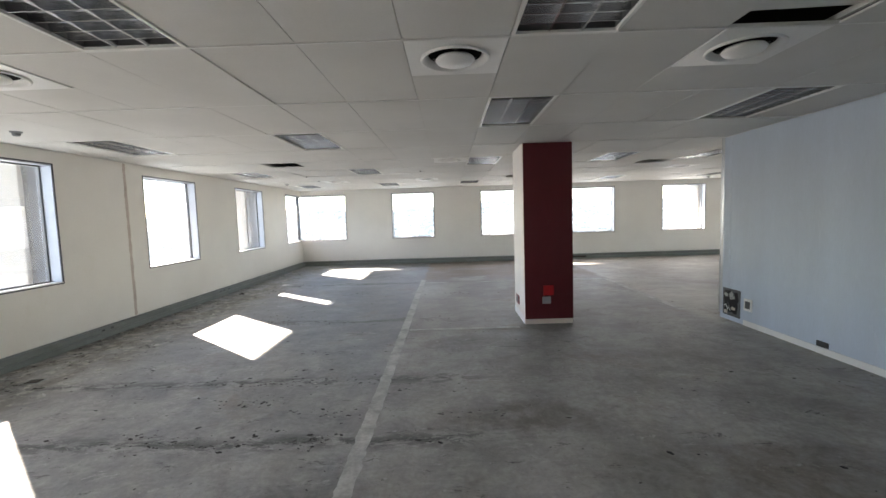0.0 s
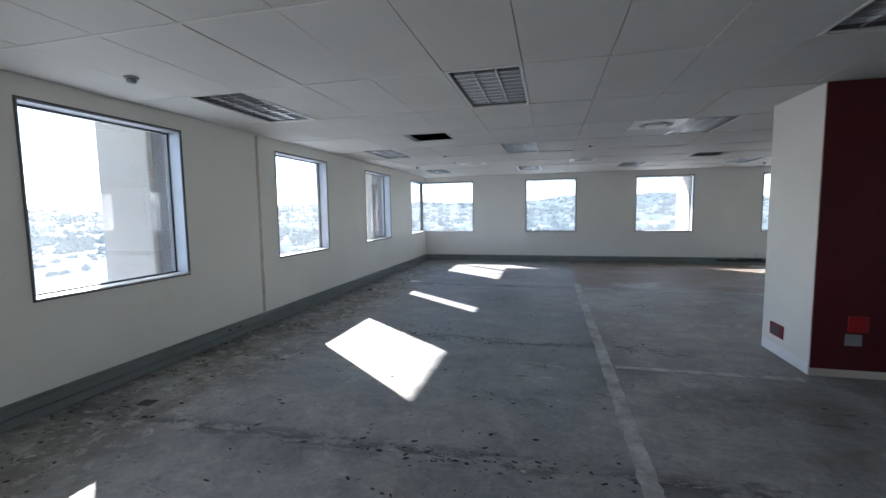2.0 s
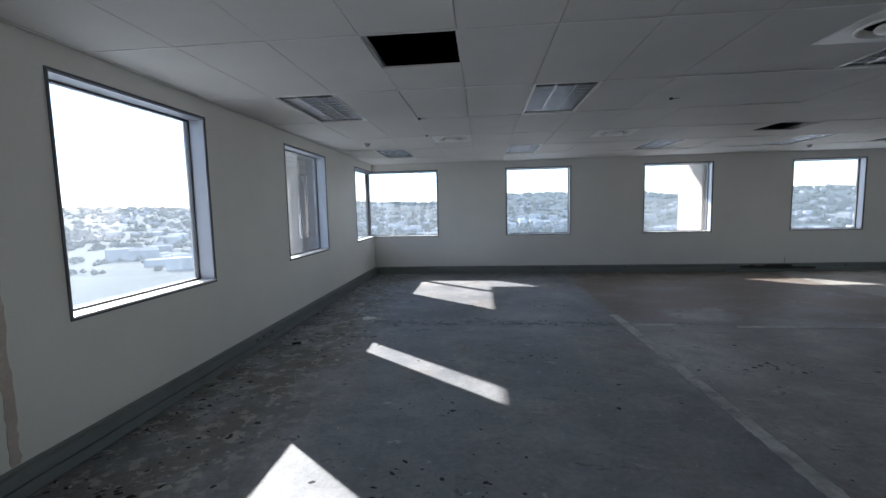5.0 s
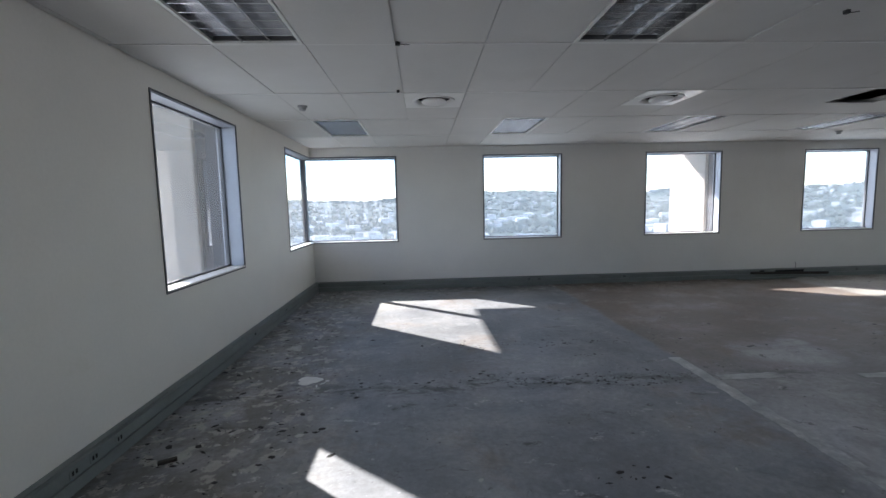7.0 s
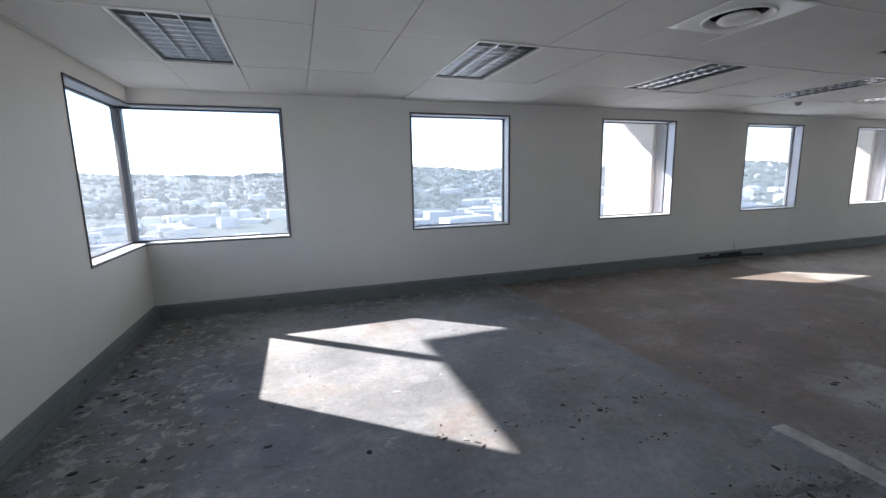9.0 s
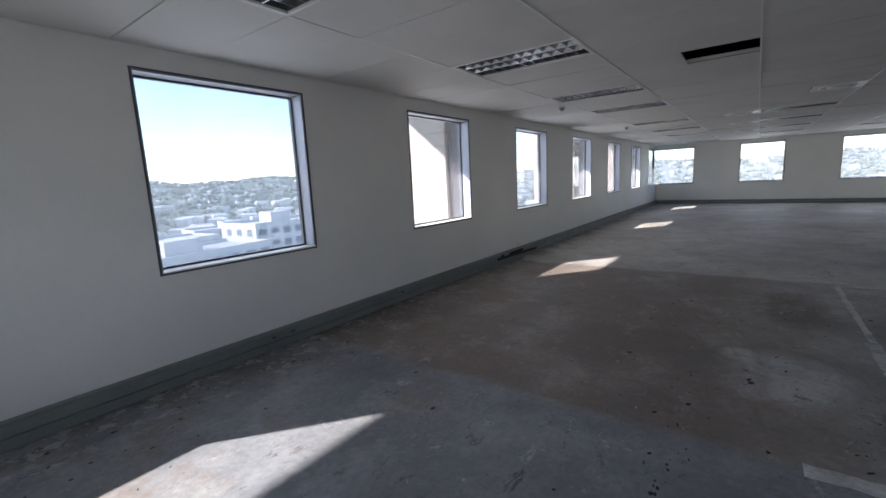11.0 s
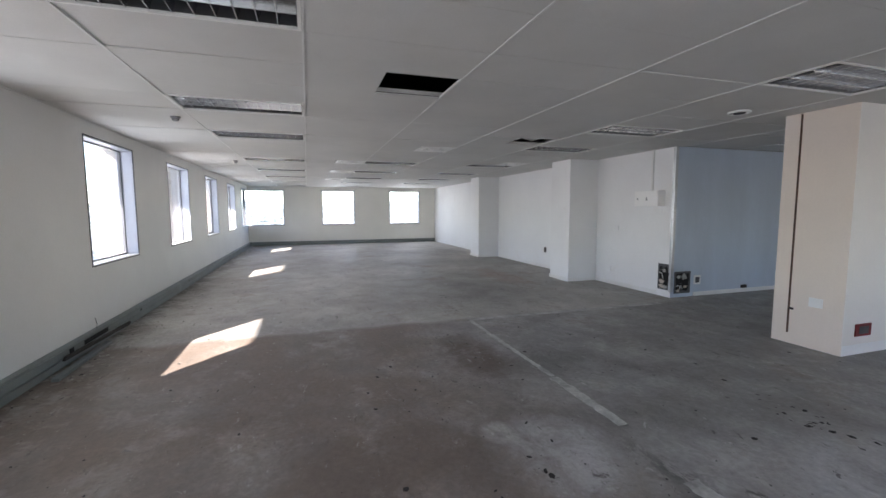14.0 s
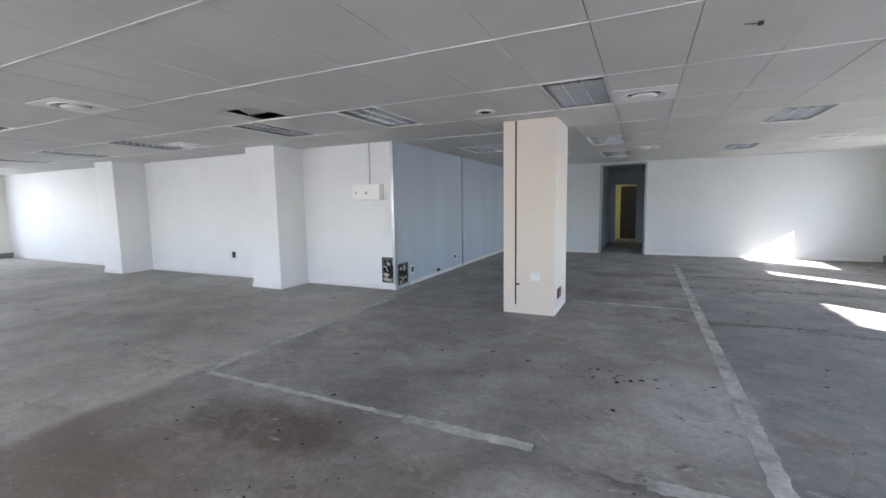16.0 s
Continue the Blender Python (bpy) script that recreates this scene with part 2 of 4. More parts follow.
    c = mix(t, calc(t, 'MULTIPLY', near, ramp(t, speckle(t, v, 7.5, 6, 0.62, 0.25), (0.55, 0.0), (0.585, 0.65))), c, (0.36, 0.35, 0.31))
    # dark streaks of old glue in lines across
    for line in (2.7, 3.83, 6.2, 9.85):
        d = calc(t, 'ABSOLUTE', calc(t, 'SUBTRACT', calc(t, 'ADD', y, calc(t, 'MULTIPLY', speckle(t, v, 1.3, 3), 0.35)), line + 0.175))
        band = calc(t, 'SUBTRACT', 1.0, calc(t, 'MULTIPLY', d, 6.0), True)
        reach = calc(t, 'MULTIPLY', calc(t, 'SUBTRACT', 0.9, x), 2.0, True)
        lump = ramp(t, speckle(t, coords(t, (1.0, 2.6, 1)), 3.2, 10, 0.78, 0.5), (0.48, 0.0), (0.53, 0.9))
        c = mix(t, calc(t, 'MULTIPLY', calc(t, 'MULTIPLY', band, reach), lump), c, (0.055, 0.054, 0.056))
    # lumps of old adhesive everywhere
    c = mix(t, ramp(t, speckle(t, coords(t, (1.0, 2.4, 1)), 2.3, 10, 0.8, 0.5), (0.60, 0.0), (0.635, 0.8)), c, (0.06, 0.056, 0.055))
    c = mix(t, ramp(t, speckle(t, coords(t, (1.0, 1.9, 1)), 2.9, 10, 0.8, 0.4), (0.61, 0.0), (0.64, 0.6)), c, (0.45, 0.445, 0.43))
    c = mix(t, calc(t, 'MULTIPLY', brown, 0.5), c, (0.15, 0.115, 0.093))
    # flecks
    c = mix(t, ramp(t, speckle(t, v, 11.0, 9, 0.8, 0.6), (0.62, 0.0), (0.66, 0.6)), c, (0.46, 0.46, 0.45))
    c = mix(t, ramp(t, speckle(t, v, 15.0, 9, 0.8, 0.8), (0.62, 0.0), (0.66, 0.8)), c, (0.06, 0.058, 0.056))
    c = mix(t, ramp(t, speckle(t, v, 1.6, 10, 0.74, 0.15), (0.53, 0.0), (0.66, 0.26)), c, (0.42, 0.415, 0.405))
    c = mix(t, ramp(t, speckle(t, v, 1.1, 10, 0.76, 0.2), (0.53, 0.0), (0.67, 0.34)), c, (0.125, 0.118, 0.114))
    c = mix(t, 1.0, c, ramp(t, fine, (0.25, 0.82), (0.75, 1.3)), 'MULTIPLY')
    t.links.new(c, b.inputs["Base Color"])
    t.links.new(ramp(t, mid, (0.3, 0.54), (0.7, 0.78)), b.inputs["Roughness"])
    bump(t, b, calc(t, 'ADD', calc(t, 'MULTIPLY', mid, 2.0), fine), 0.35, 0.006)
    return m


def glass_material():
    m = bpy.data.materials.new("dusty window glass")
    m.use_nodes = True
    t = m.node_tree
    t.nodes.clear()
    out = t.nodes.new("ShaderNodeOutputMaterial")
    clear = node(t, "ShaderNodeBsdfTransparent", Color=(0.70, 0.71, 0.73, 1))
    gloss = node(t, "ShaderNodeBsdfGlossy", Roughness=0.02)
    face = node(t, "ShaderNodeLayerWeight", Blend=0.5)
    fres = calc(t, 'ADD', calc(t, 'MULTIPLY', calc(t, 'POWER', face.outputs["Facing"], 5.0), 0.85), 0.085)
    c = t.nodes.new("ShaderNodeMixShader")
    v = coords(t)
    t.links.new(mix(t, ramp(t, speckle(t, v, 2.2, 7, 0.65), (0.35, 0.0), (0.7, 0.5)), (0.72, 0.73, 0.75), (0.65, 0.655, 0.665)), clear.inputs["Color"])
    t.links.new(fres, c.inputs[0])
    t.links.new(clear.outputs[0], c.inputs[1])
    t.links.new(gloss.outputs[0], c.inputs[2])
    # a film of dust that scatters the sunlight
    dust = node(t, "ShaderNodeBsdfTranslucent", Color=(0.80, 0.79, 0.77, 1))
    d = t.nodes.new("ShaderNodeMixShader")
    t.links.new(ramp(t, speckle(t, v, 1.4, 6, 0.6), (0.3, 0.017), (0.7, 0.034)), d.inputs[0])
    t.links.new(c.outputs[0], d.inputs[1])
    t.links.new(dust.outputs[0], d.inputs[2])
    t.links.new(d.outputs[0], out.inputs["Surface"])
    return m


M_floor, M_glass = floor_material(), glass_material()


# ---- mesh helpers ----
def bx(bm, x0, x1, y0, y1, z0, z1, bevel=0.0):
    m = Matrix.Translation(((x0 + x1) / 2, (y0 + y1) / 2, (z0 + z1) / 2)) @ Matrix.Diagonal((abs(x1 - x0), abs(y1 - y0), abs(z1 - z0), 1))
    r = bmesh.ops.create_cube(bm, size=1.0, matrix=m)
    if bevel:
        ed = list({e for v in r["verts"] for e in v.link_edges})
        bmesh.ops.bevel(bm, geom=ed, offset=bevel, segments=2, affect='EDGES', profile=0.6)
    return bm


def box(*a, bevel=0.0):
    return bx(bmesh.new(), *a, bevel=bevel)


def lathe(profile, steps=32, centre=(0, 0), closed=False):
    """A turned shape about the z axis from (radius, z) pairs."""
    bm = bmesh.new()
    rings = []
    for r, z in profile:
        rings.append([bm.verts.new((centre[0] + r * math.cos(2 * math.pi * k / steps), centre[1] + r * math.sin(2 * math.pi * k / steps), z)) for k in range(steps)])
    for a, b in zip(rings, rings[1:] + (rings[:1] if closed else [])):
        for k in range(steps):
            bm.faces.new((a[k], a[(k + 1) % steps], b[(k + 1) % steps], b[k]))
    for ring in (() if closed else (rings[0], rings[-1])):
        bm.faces.new(ring)
    bmesh.ops.recalc_face_normals(bm, faces=bm.faces)
    return bm


def mesh_of(name, bm, mat, smooth=False):
    me = bpy.data.meshes.new(name)
    bm.to_mesh(me)
    bm.free()
    me.materials.append(mat)
    if smooth:
        for p in me.polygons:
            p.use_smooth = True
    return me


def part(name, bm, mat, parent=None, label="", smooth=False):
    ob = new(name, bm if isinstance(bm, bpy.types.Mesh) else mesh_of(name, bm, mat, smooth))
    ob.parent = parent
    return tagged(ob, label) if label else ob


def thing(name, label, category, m=None, group="", kind=""):
    ob = new(name)
    if m is not None:
        ob.matrix_world = m
    return tagged(ob, label, category, group, kind)


def structure(name, bm, mat, label, category):
    return tagged(part(name, bm, mat), label, category, "", "structure")


def pipe(points, radius):
    """A bent round rod through the points."""
    cu = bpy.data.curves.new("rod", 'CURVE')
    cu.dimensions, cu.bevel_depth, cu.bevel_resolution = '3D', radius, 2
    sp = cu.splines.new('POLY')
    sp.points.add(len(points) - 1)
    for q, p in zip(sp.points, points):
        q.co = (*p, 1)
    ob = bpy.data.objects.new("rod", cu)
    me = bpy.data.meshes.new_from_object(ob)
    bm = bmesh.new()
    bm.from_mesh(me)
    bpy.data.objects.remove(ob)
    bpy.data.curves.remove(cu)
    bpy.data.meshes.remove(me)
    return bm


# ---- outer walls with their openings ----
W_MID = [1.41, 4.44, 7.47, 10.50]
N_MID = [-0.836, 2.18, 5.235, 8.27, 11.31, 14.35]
E_MID = [10.445, 7.40]
W_OPEN = [(c - HALF, c + HALF) for c in W_MID] + [(12.86, N)]
N_OPEN = [(W, -3.125)] + [(c - HALF, c + HALF) for c in N_MID] + [(16.65, E)]
E_OPEN = [(c - HALF, c + HALF) for c in E_MID] + [(12.76, N)]


def run(bm, a, b, opens, put):
    """A wall from a to b with openings; put(u0, u1, z0, z1) adds one block."""
    put(a, b, -0.3, SILL)
    put(a, b, HEAD, 3.3)
    u = a
    for o0, o1 in sorted(opens):
        if o0 > u + 0.01:
            put(u, o0, SILL, HEAD)
        u = max(u, o1)
    if u < b - 0.01:
        put(u, b, SILL, HEAD)


bm = bmesh.new()
run(bm, S - THICK, N, W_OPEN, lambda u0, u1, z0, z1: bx(bm, W - THICK, W, u0, u1, z0, z1))
structure("wall_west", bm, M_wall, "cream painted plaster wall with square windows", "wall")
bm = bmesh.new()
run(bm, W - THICK, E + THICK, [(W - THICK, -3.125)] + N_OPEN[1:-1] + [(16.65, E + THICK)], lambda u0, u1, z0, z1: bx(bm, u0, u1, N, N + THICK, z0, z1))
structure("wall_north", bm, M_north, "long cream painted wall with a row of square windows", "wall")
bm = bmesh.new()
run(bm, CORE - THICK, N, E_OPEN, lambda u0, u1, z0, z1: bx(bm, E, E + THICK, u0, u1, z0, z1))
structure("wall_east", bm, M_wall, "pale end wall with bright square windows", "wall")

# south wall with the doorway, the corridor behind it
DOOR = (0.37, 1.47, 2.47)
bm = bmesh.new()
bx(bm, W, DOOR[0], S - 0.2, S, 0, 3.3)
bx(bm, DOOR[1], BLUE, S - 0.2, S, 0, 3.3)
bx(bm, DOOR[0], DOOR[1], S - 0.2, S, DOOR[2], 3.3)
structure("wall_south", bm, M_south, "white painted wall with an open doorway", "wall")
bm = bmesh.new()
bx(bm, BLUE, BLUE + 0.2, S - 0.2, CORE - 0.2, 0, 3.3)
bx(bm, BLUE - 0.003, BLUE - 0.0005, CORE - 0.2, CORE - 0.004, 0.002, CEIL)  # its paint runs on over the core's corner
structure("wall_blue", bm, M_blue, "pale blue painted partition wall, scuffed at the foot", "wall")
bm = bmesh.new()
bx(bm, BLUE, E + THICK, CORE - 0.2, CORE, 0, 3.3)
structure("wall_core", bm, M_core, "white painted wall of the service core", "wall")
for k, x in enumerate((6.24, 11.15)):
    structure("pilaster_%d" % (k + 1), box(x, x + 0.70, CORE, PIL, 0, CEIL, bevel=0.006), M_core, "white painted square pilaster on the core wall", "pilaster")

structure("floor", box(W - THICK, E + THICK, S - 7.5, N + THICK, -0.3, 0), M_floor, "worn bare concrete floor with glue stains and dust", "floor")
structure("roof_slab", box(W - THICK, E + THICK, S - 7.5, N + THICK, 3.3, 3.6), M_slab, "concrete slab above the ceiling, blackened for the shade up there", "slab")
bm = bmesh.new()
bx(bm, W - EAVE_W, W - THICK, S - 7.5, N + EAVE_N, 3.3, 3.6)
bx(bm, W - THICK, E + 0.4, N + THICK, N + EAVE_N, 3.3, 3.6)
structure("roof_eave", bm, M_white, "pale painted eave above the windows", "eave")

# ---- ceiling: boards in a module, with openings for lamps, vents and gaps ----
LAMPS = [(-2, 2), (2, 2), (6, 2), (10, 2), (13, 2), (18, 2), (22, 2), (26, 2), (30, 2), (34, 2),
         (2, -1), (-2, -4), (2, -4), (6, -2), (10, -2), (13, -2), (6, -5), (10, -5), (2, -7), (6, -7), (-2, -1),
         (18, 0), (22, 0), (26, 0), (30, 0), (34, 0), (18, -2), (22, -2), (26, -2), (30, -2)]
VENTS = [(0, 1), (4, 1), (5, -2), (5, -6), (8, -6), (0, -6), (14, 0), (18, 1), (22, 1), (17, -2), (27, 1)]
HOLES = [(0, -2, 0), (8, 1, 0), (8, -7, 1), (12, -1, 0)]


def cell(i, j):
    return GX + MX * i, GY + MY * j


bm = bmesh.new()
skip = {(i, j, h) for i, j in LAMPS for h in (0, 1)} | {(i, j, 0) for i, j in VENTS} | set(HOLES)
for i in range(-4, 37):
    for j in range(-9, 5):
        x0, y0 = cell(i, j)
        free = [h for h in (0, 1) if (i, j, h) not in skip]
        spans = [(0, MY)] if len(free) == 2 else [(h * MY / 2, h * MY / 2 + MY / 2) for h in free]
        for a, b in spans:
            xa, xb, ya, yb = max(x0, W), min(x0 + MX, E), max(y0 + a, S), min(y0 + b, N)
            if xb - xa < 0.02 or yb - ya < 0.02 or (xa > BLUE and yb < CORE + 0.02):
                continue
            if xa > BLUE - 0.1:
                ya = max(ya, CORE)
            dz = rng.uniform(0, 0.004)
            n0 = len(bm.verts)
            xa, xb = (xa + 0.012 if xa == W else xa), (xb - 0.012 if xb == E else xb)
            ya, yb = (ya + 0.012 if ya in (S, CORE) else ya), (yb - 0.012 if yb == N else yb)
            bx(bm, xa + 0.003, xb - 0.003, ya + 0.006, yb - 0.006, CEIL + dz, CEIL + dz + 0.012)
            bm.verts.ensure_lookup_table()
            tx, ty = rng.gauss(0, 0.0022), rng.gauss(0, 0.0016)
            if rng.random() < 0.06:
                tx, ty = rng.gauss(0, 0.007), rng.gauss(0, 0.004)
            for v in bm.verts[n0:]:
                v.co.z += (v.co.x - xa) * tx + (v.co.y - ya) * ty
# the bearing rails of the grid, above the joints
for i in range(-3, 37):
    x = GX + MX * i
    bx(bm, x - 0.012, x + 0.012, S if x < BLUE else CORE, N, CEIL + 0.020, CEIL + 0.05)
structure("ceiling", bm, M_tile, "suspended ceiling of off-white boards, some sagging", "ceiling")
bm = bmesh.new()
for j in range(-8, 5):
    y = GY + MY * j
    if S < y < N:
        bx(bm, W + 0.01, E - 0.01 if y > CORE else BLUE - 0.01, y - 0.0065, y + 0.0065, CEIL - 0.003, CEIL + 0.018)
structure("ceiling_rails", bm, M_rail, "white enamelled steel rails bearing the ceiling boards", "ceiling rail")


# ---- windows ----
def window(number, m, half_l, half_r, label, corner=""):
    """Local x along the wall, y outwards, z up; a corner window's glass runs on past the wall's end."""
    w = tagged(new("window_%d" % number), label, "window", "", "structure")
    w.matrix_world = m
    l, r = -half_l, half_r
    gl, gr = (l - 0.2 if corner == "l" else l), (r + 0.2 if corner == "r" else r)
    bm = bmesh.new()
    e = 0.014
    bx(bm, l - e, r + e, -0.008, 0.004, SILL - e, SILL)
    bx(bm, l - e, r + e, -0.008, 0.004, HEAD, HEAD + e)
    if corner != "l":
        bx(bm, l - e, l, -0.008, 0.004, SILL, HEAD)
    if corner != "r":
        bx(bm, r, r + e, -0.008, 0.004, SILL, HEAD)
    part("trim", bm, M_trim, w, "dark narrow trim")
    bm = bmesh.new()
    bx(bm, gl, gr, 0.0, 0.20, HEAD - 0.012, HEAD - 0.001)
    if corner != "l":
        bx(bm, l + 0.001, l + 0.012, 0.0, 0.20, SILL + 0.012, HEAD - 0.012)
    if corner != "r":
        bx(bm, r - 0.012, r - 0.001, 0.0, 0.20, SILL + 0.012, HEAD - 0.012)
    part("reveal", bm, M_alu, w, "grey metal lining")
    part("sill", box(gl, gr, -0.012, 0.20, SILL + 0.001, SILL + 0.014, bevel=0.003), M_grid, w, "white metal sill")
    bm = bmesh.new()
    y0, y1, f = 0.14, 0.18, 0.016
    bx(bm, gl, gr, y0, y1, SILL + 0.014, SILL + 0.014 + f, bevel=0.003)
    bx(bm, gl, gr, y0, y1, HEAD - 0.012 - f, HEAD - 0.012, bevel=0.003)
    if corner != "l":
        bx(bm, l + 0.012, l + 0.012 + f, y0, y1, SILL + 0.014 + f, HEAD - 0.012 - f, bevel=0.003)
    if corner != "r":
        bx(bm, r - 0.012 - f, r - 0.012, y0, y1, SILL + 0.014 + f, HEAD - 0.012 - f, bevel=0.003)
    part("window_frame", bm, M_trim, w)
    p = part("pane", box(gl + 0.01, gr - 0.01, 0.157, 0.163, SILL + 0.03, HEAD - 0.03), M_glass, w, "dusty clear glass")
    p.visible_shadow = False
    return w


LABEL = "square fixed window with grey metal lining and dusty glass"
k = 1
for c in W_MID:
    window(k, pose(W, c, 0, 0, 0, 90), HALF, HALF, LABEL)
    k += 1
for c in N_MID:
    window(k, pose(c, N, 0), HALF, HALF, LABEL)
    k += 1
for c in E_MID:
    window(k, pose(E, c, 0, 0, 0, -90), HALF, HALF, LABEL)
    k += 1
CL = "corner window meeting its neighbour at a slim post"
window(k, pose(W, 12.86, 0, 0, 0, 90), 0, N - 12.86, CL, "r")
window(k + 1, pose(W, N, 0), 0, -3.125 - W, CL, "l")
window(k + 2, pose(16.65, N, 0), 0, E - 16.65, CL, "r")
window(k + 3, pose(E, 12.76, 0, 0, 0, -90), N - 12.76, 0, CL, "l")
for name, x, y in (("corner_post_1", W - 0.16, N + 0.16), ("corner_post_2", E + 0.16, N + 0.16)):
    structure(name, box(x - 0.045, x + 0.045, y - 0.045, y + 0.045, SILL + 0.014, HEAD - 0.012, bevel=0.004), M_trim, "slim dark metal post at the window corner", "post")

# the sky's light in the windows' openings
def skylight(x, y, inward, width, watts):
    z = (SILL + HEAD) / 2
    lamp = bpy.data.lights.new("window_skylight", 'AREA')
    lamp.shape, lamp.size, lamp.size_y, lamp.energy, lamp.color = 'RECTANGLE', width, HEAD - SILL, watts, (0.98, 0.985, 0.99)
    new("window_skylight", lamp).matrix_world = look((x, y, z), (x + 5 * inward[0], y + 5 * inward[1], z))


for c in E_MID:
    skylight(E + THICK + 0.03, c, (-1, 0), 2 * HALF, 2.6)
for k, c in enumerate(N_MID):
    skylight(c, N + THICK + 0.03, (0, -1), 2 * HALF, 1.7 if k < 2 else 2.3)
for c in W_MID:
    skylight(W - THICK - 0.03, c, (1, 0), 2 * HALF, 1.3)

# concrete piers standing off the facade beside every second window
PIER_D, PIER_W, WEB = (1.18, 1.37), 1.2, 0.47
for k, c in enumerate((W_MID[1], W_MID[3])):
    y = c + HALF + 0.02
    structure("facade_pier_%d" % (k + 1), box(W - PIER_D[k], W - WEB, y, y + PIER_W, -34, 3.3, bevel=0.02), M_pier, "pinkish-grey concrete pier outside the window", "pier")
    structure("facade_web_%d" % (k + 1), box(W - WEB, W - THICK, y + 0.06, y + PIER_W - 0.06, -34, 3.3), M_web, "panel between pier and wall, darkened for the recess's shade", "panel")
for k, x in enumerate((-3.105, N_MID[1] + HALF + 0.02, N_MID[3] + HALF + 0.02, N_MID[5] + HALF + 0.02)):
    structure("facade_pier_%d" % (k + 3), box(x, x + PIER_W, N + WEB, N + 1.66, -34, 3.3, bevel=0.02), M_pier, "pinkish-grey concrete pier outside the window", "pier")
    structure("facade_web_%d" % (k + 3), box(x + 0.06, x + PIER_W - 0.06, N + THICK, N + WEB, -34, 3.3), M_web, "panel between pier and wall, darkened for the recess's shade", "panel")

# ---- trunking at the foot of the outer walls ----
T_N, T_W = 0.045, 0.02  # how much deeper the north and west runs are


def trunking(bm, put):
    put(0.0, 0.050, 0.0, 0.075)
    put(0.0, 0.046, 0.075, 0.081)
    put(0.0, 0.050, 0.081, 0.155)
    put(0.0, 0.026, 0.155, 0.163)


bm = bmesh.new()
trunking(bm, lambda a, b, z0, z1: bx(bm, W + a, W + b + T_W, S, N, z0 + 0.004, z1))
structure("baseboard_west", bm, M_duct, "grey metal skirting trunking with cut-outs", "baseboard")
bm = bmesh.new()
trunking(bm, lambda a, b, z0, z1: bx(bm, W + 0.051 + T_W, E - 0.051, N - b - T_N, N - a, z0 + 0.004, z1))
structure("baseboard_north", bm, M_duct, "grey metal skirting trunking, prised open in places", "baseboard")
bm = bmesh.new()
trunking(bm, lambda a, b, z0, z1: bx(bm, E - b, E - a, CORE, N, z0 + 0.004, z1))
structure("baseboard_east", bm, M_duct, "grey metal skirting trunking below the end windows", "baseboard")
bm = bmesh.new()
for x0, x1, y0, y1 in ((W + 0.051 + T_W, DOOR[0] - 0.06, S, S + 0.014), (DOOR[1] + 0.06, BLUE, S, S + 0.014), (BLUE - 0.014, BLUE, S, CORE - 0.5),
                       (BLUE + 0.3, 6.24, CORE, CORE + 0.014), (6.94, 11.15, CORE, CORE + 0.014), (11.85, E - 0.05, CORE, CORE + 0.014),
                       (6.226, 6.24, CORE, PIL + 0.014), (6.24, 6.954, PIL, PIL + 0.014), (11.136, 11.15, CORE, PIL + 0.014), (11.15, 11.864, PIL, PIL + 0.014)):
    bx(bm, x0, x1, y0, y1, 0.002, 0.072, bevel=0.003)
structure("baseboard_core", bm, M_white, "narrow white skirting along the core walls", "baseboard")

# ---- column ----
CX0, CX1, CY0, CY1 = 1.40, 2.085, 5.76, 6.64
col = tagged(new("column_1"), "square column, peach with a west face paled for light and one maroon face", "column", "", "structure")
part("shaft", box(CX0, CX1, CY0 + 0.012, CY1, 0, CEIL, bevel=0.005), M_peach, col)
# thin layer of paler peach paints the light on the west side
part("lit_face", box(CX0 - 0.003, CX0, CY0 + 0.014, CY1 - 0.004, 0.004, CEIL - 0.002), M_peach_lit, col, "west face, its light painted in as off-white")
part("foot_band", box(CX0 - 0.006, CX0 - 0.003, CY0 + 0.02, CY1 - 0.01, 0.004, 0.11), M_core, col, "white band at the foot")
part("maroon_panel", box(CX0 + 0.004, CX1 - 0.002, CY0, CY0 + 0.014, 0.075, CEIL - 0.002, bevel=0.002), M_red, col, "maroon painted face")

# ---- doorway and corridor ----
bm = bmesh.new()
a, b, h = DOOR
bx(bm, a - 0.05, a, S - 0.21, S + 0.015, 0, h)
bx(bm, b, b + 0.05, S - 0.21, S + 0.015, 0, h)
bx(bm, a - 0.05, b + 0.05, S - 0.21, S + 0.015, h, h + 0.05)
structure("door_frame", bm, M_alu, "grey metal door frame without a door", "door frame")
bm = bmesh.new()
bx(bm, a - 0.25, a - 0.05, -4.2, S - 0.2, 0, 3.3)
bx(bm, b + 0.05, b + 0.25, -4.2, S - 0.2, 0, 3.3)
bx(bm, a - 0.25, 0.62, -4.4, -4.2, 0, 3.3)
bx(bm, 1.30, b + 0.25, -4.4, -4.2, 0, 3.3)
bx(bm, 0.62, 1.30, -4.4, -4.2, 2.05, 3.3)
structure("wall_corridor", bm, M_blue, "dim corridor walls beyond the doorway", "wall")
bm = bmesh.new()
bx(bm, -0.8, 2.4, -6.1, -5.9, 0, 3.3)
bx(bm, -1.0, -0.8, -6.1, -4.4, 0, 3.3)
bx(bm, 2.4, 2.6, -6.1, -4.4, 0, 3.3)
structure("wall_lobby", bm, M_yellow, "yellow-lit lobby walls round a dark door", "wall")
structure("ceiling_corridor", box(-1.0, 2.6, -8.1, S - 0.2, CEIL, CEIL + 0.05), M_tile, "plain corridor ceiling", "ceiling")
inner = tagged(new("door_1"), "dark timber door at the end of a yellow-lit lobby", "door", "", "structure")
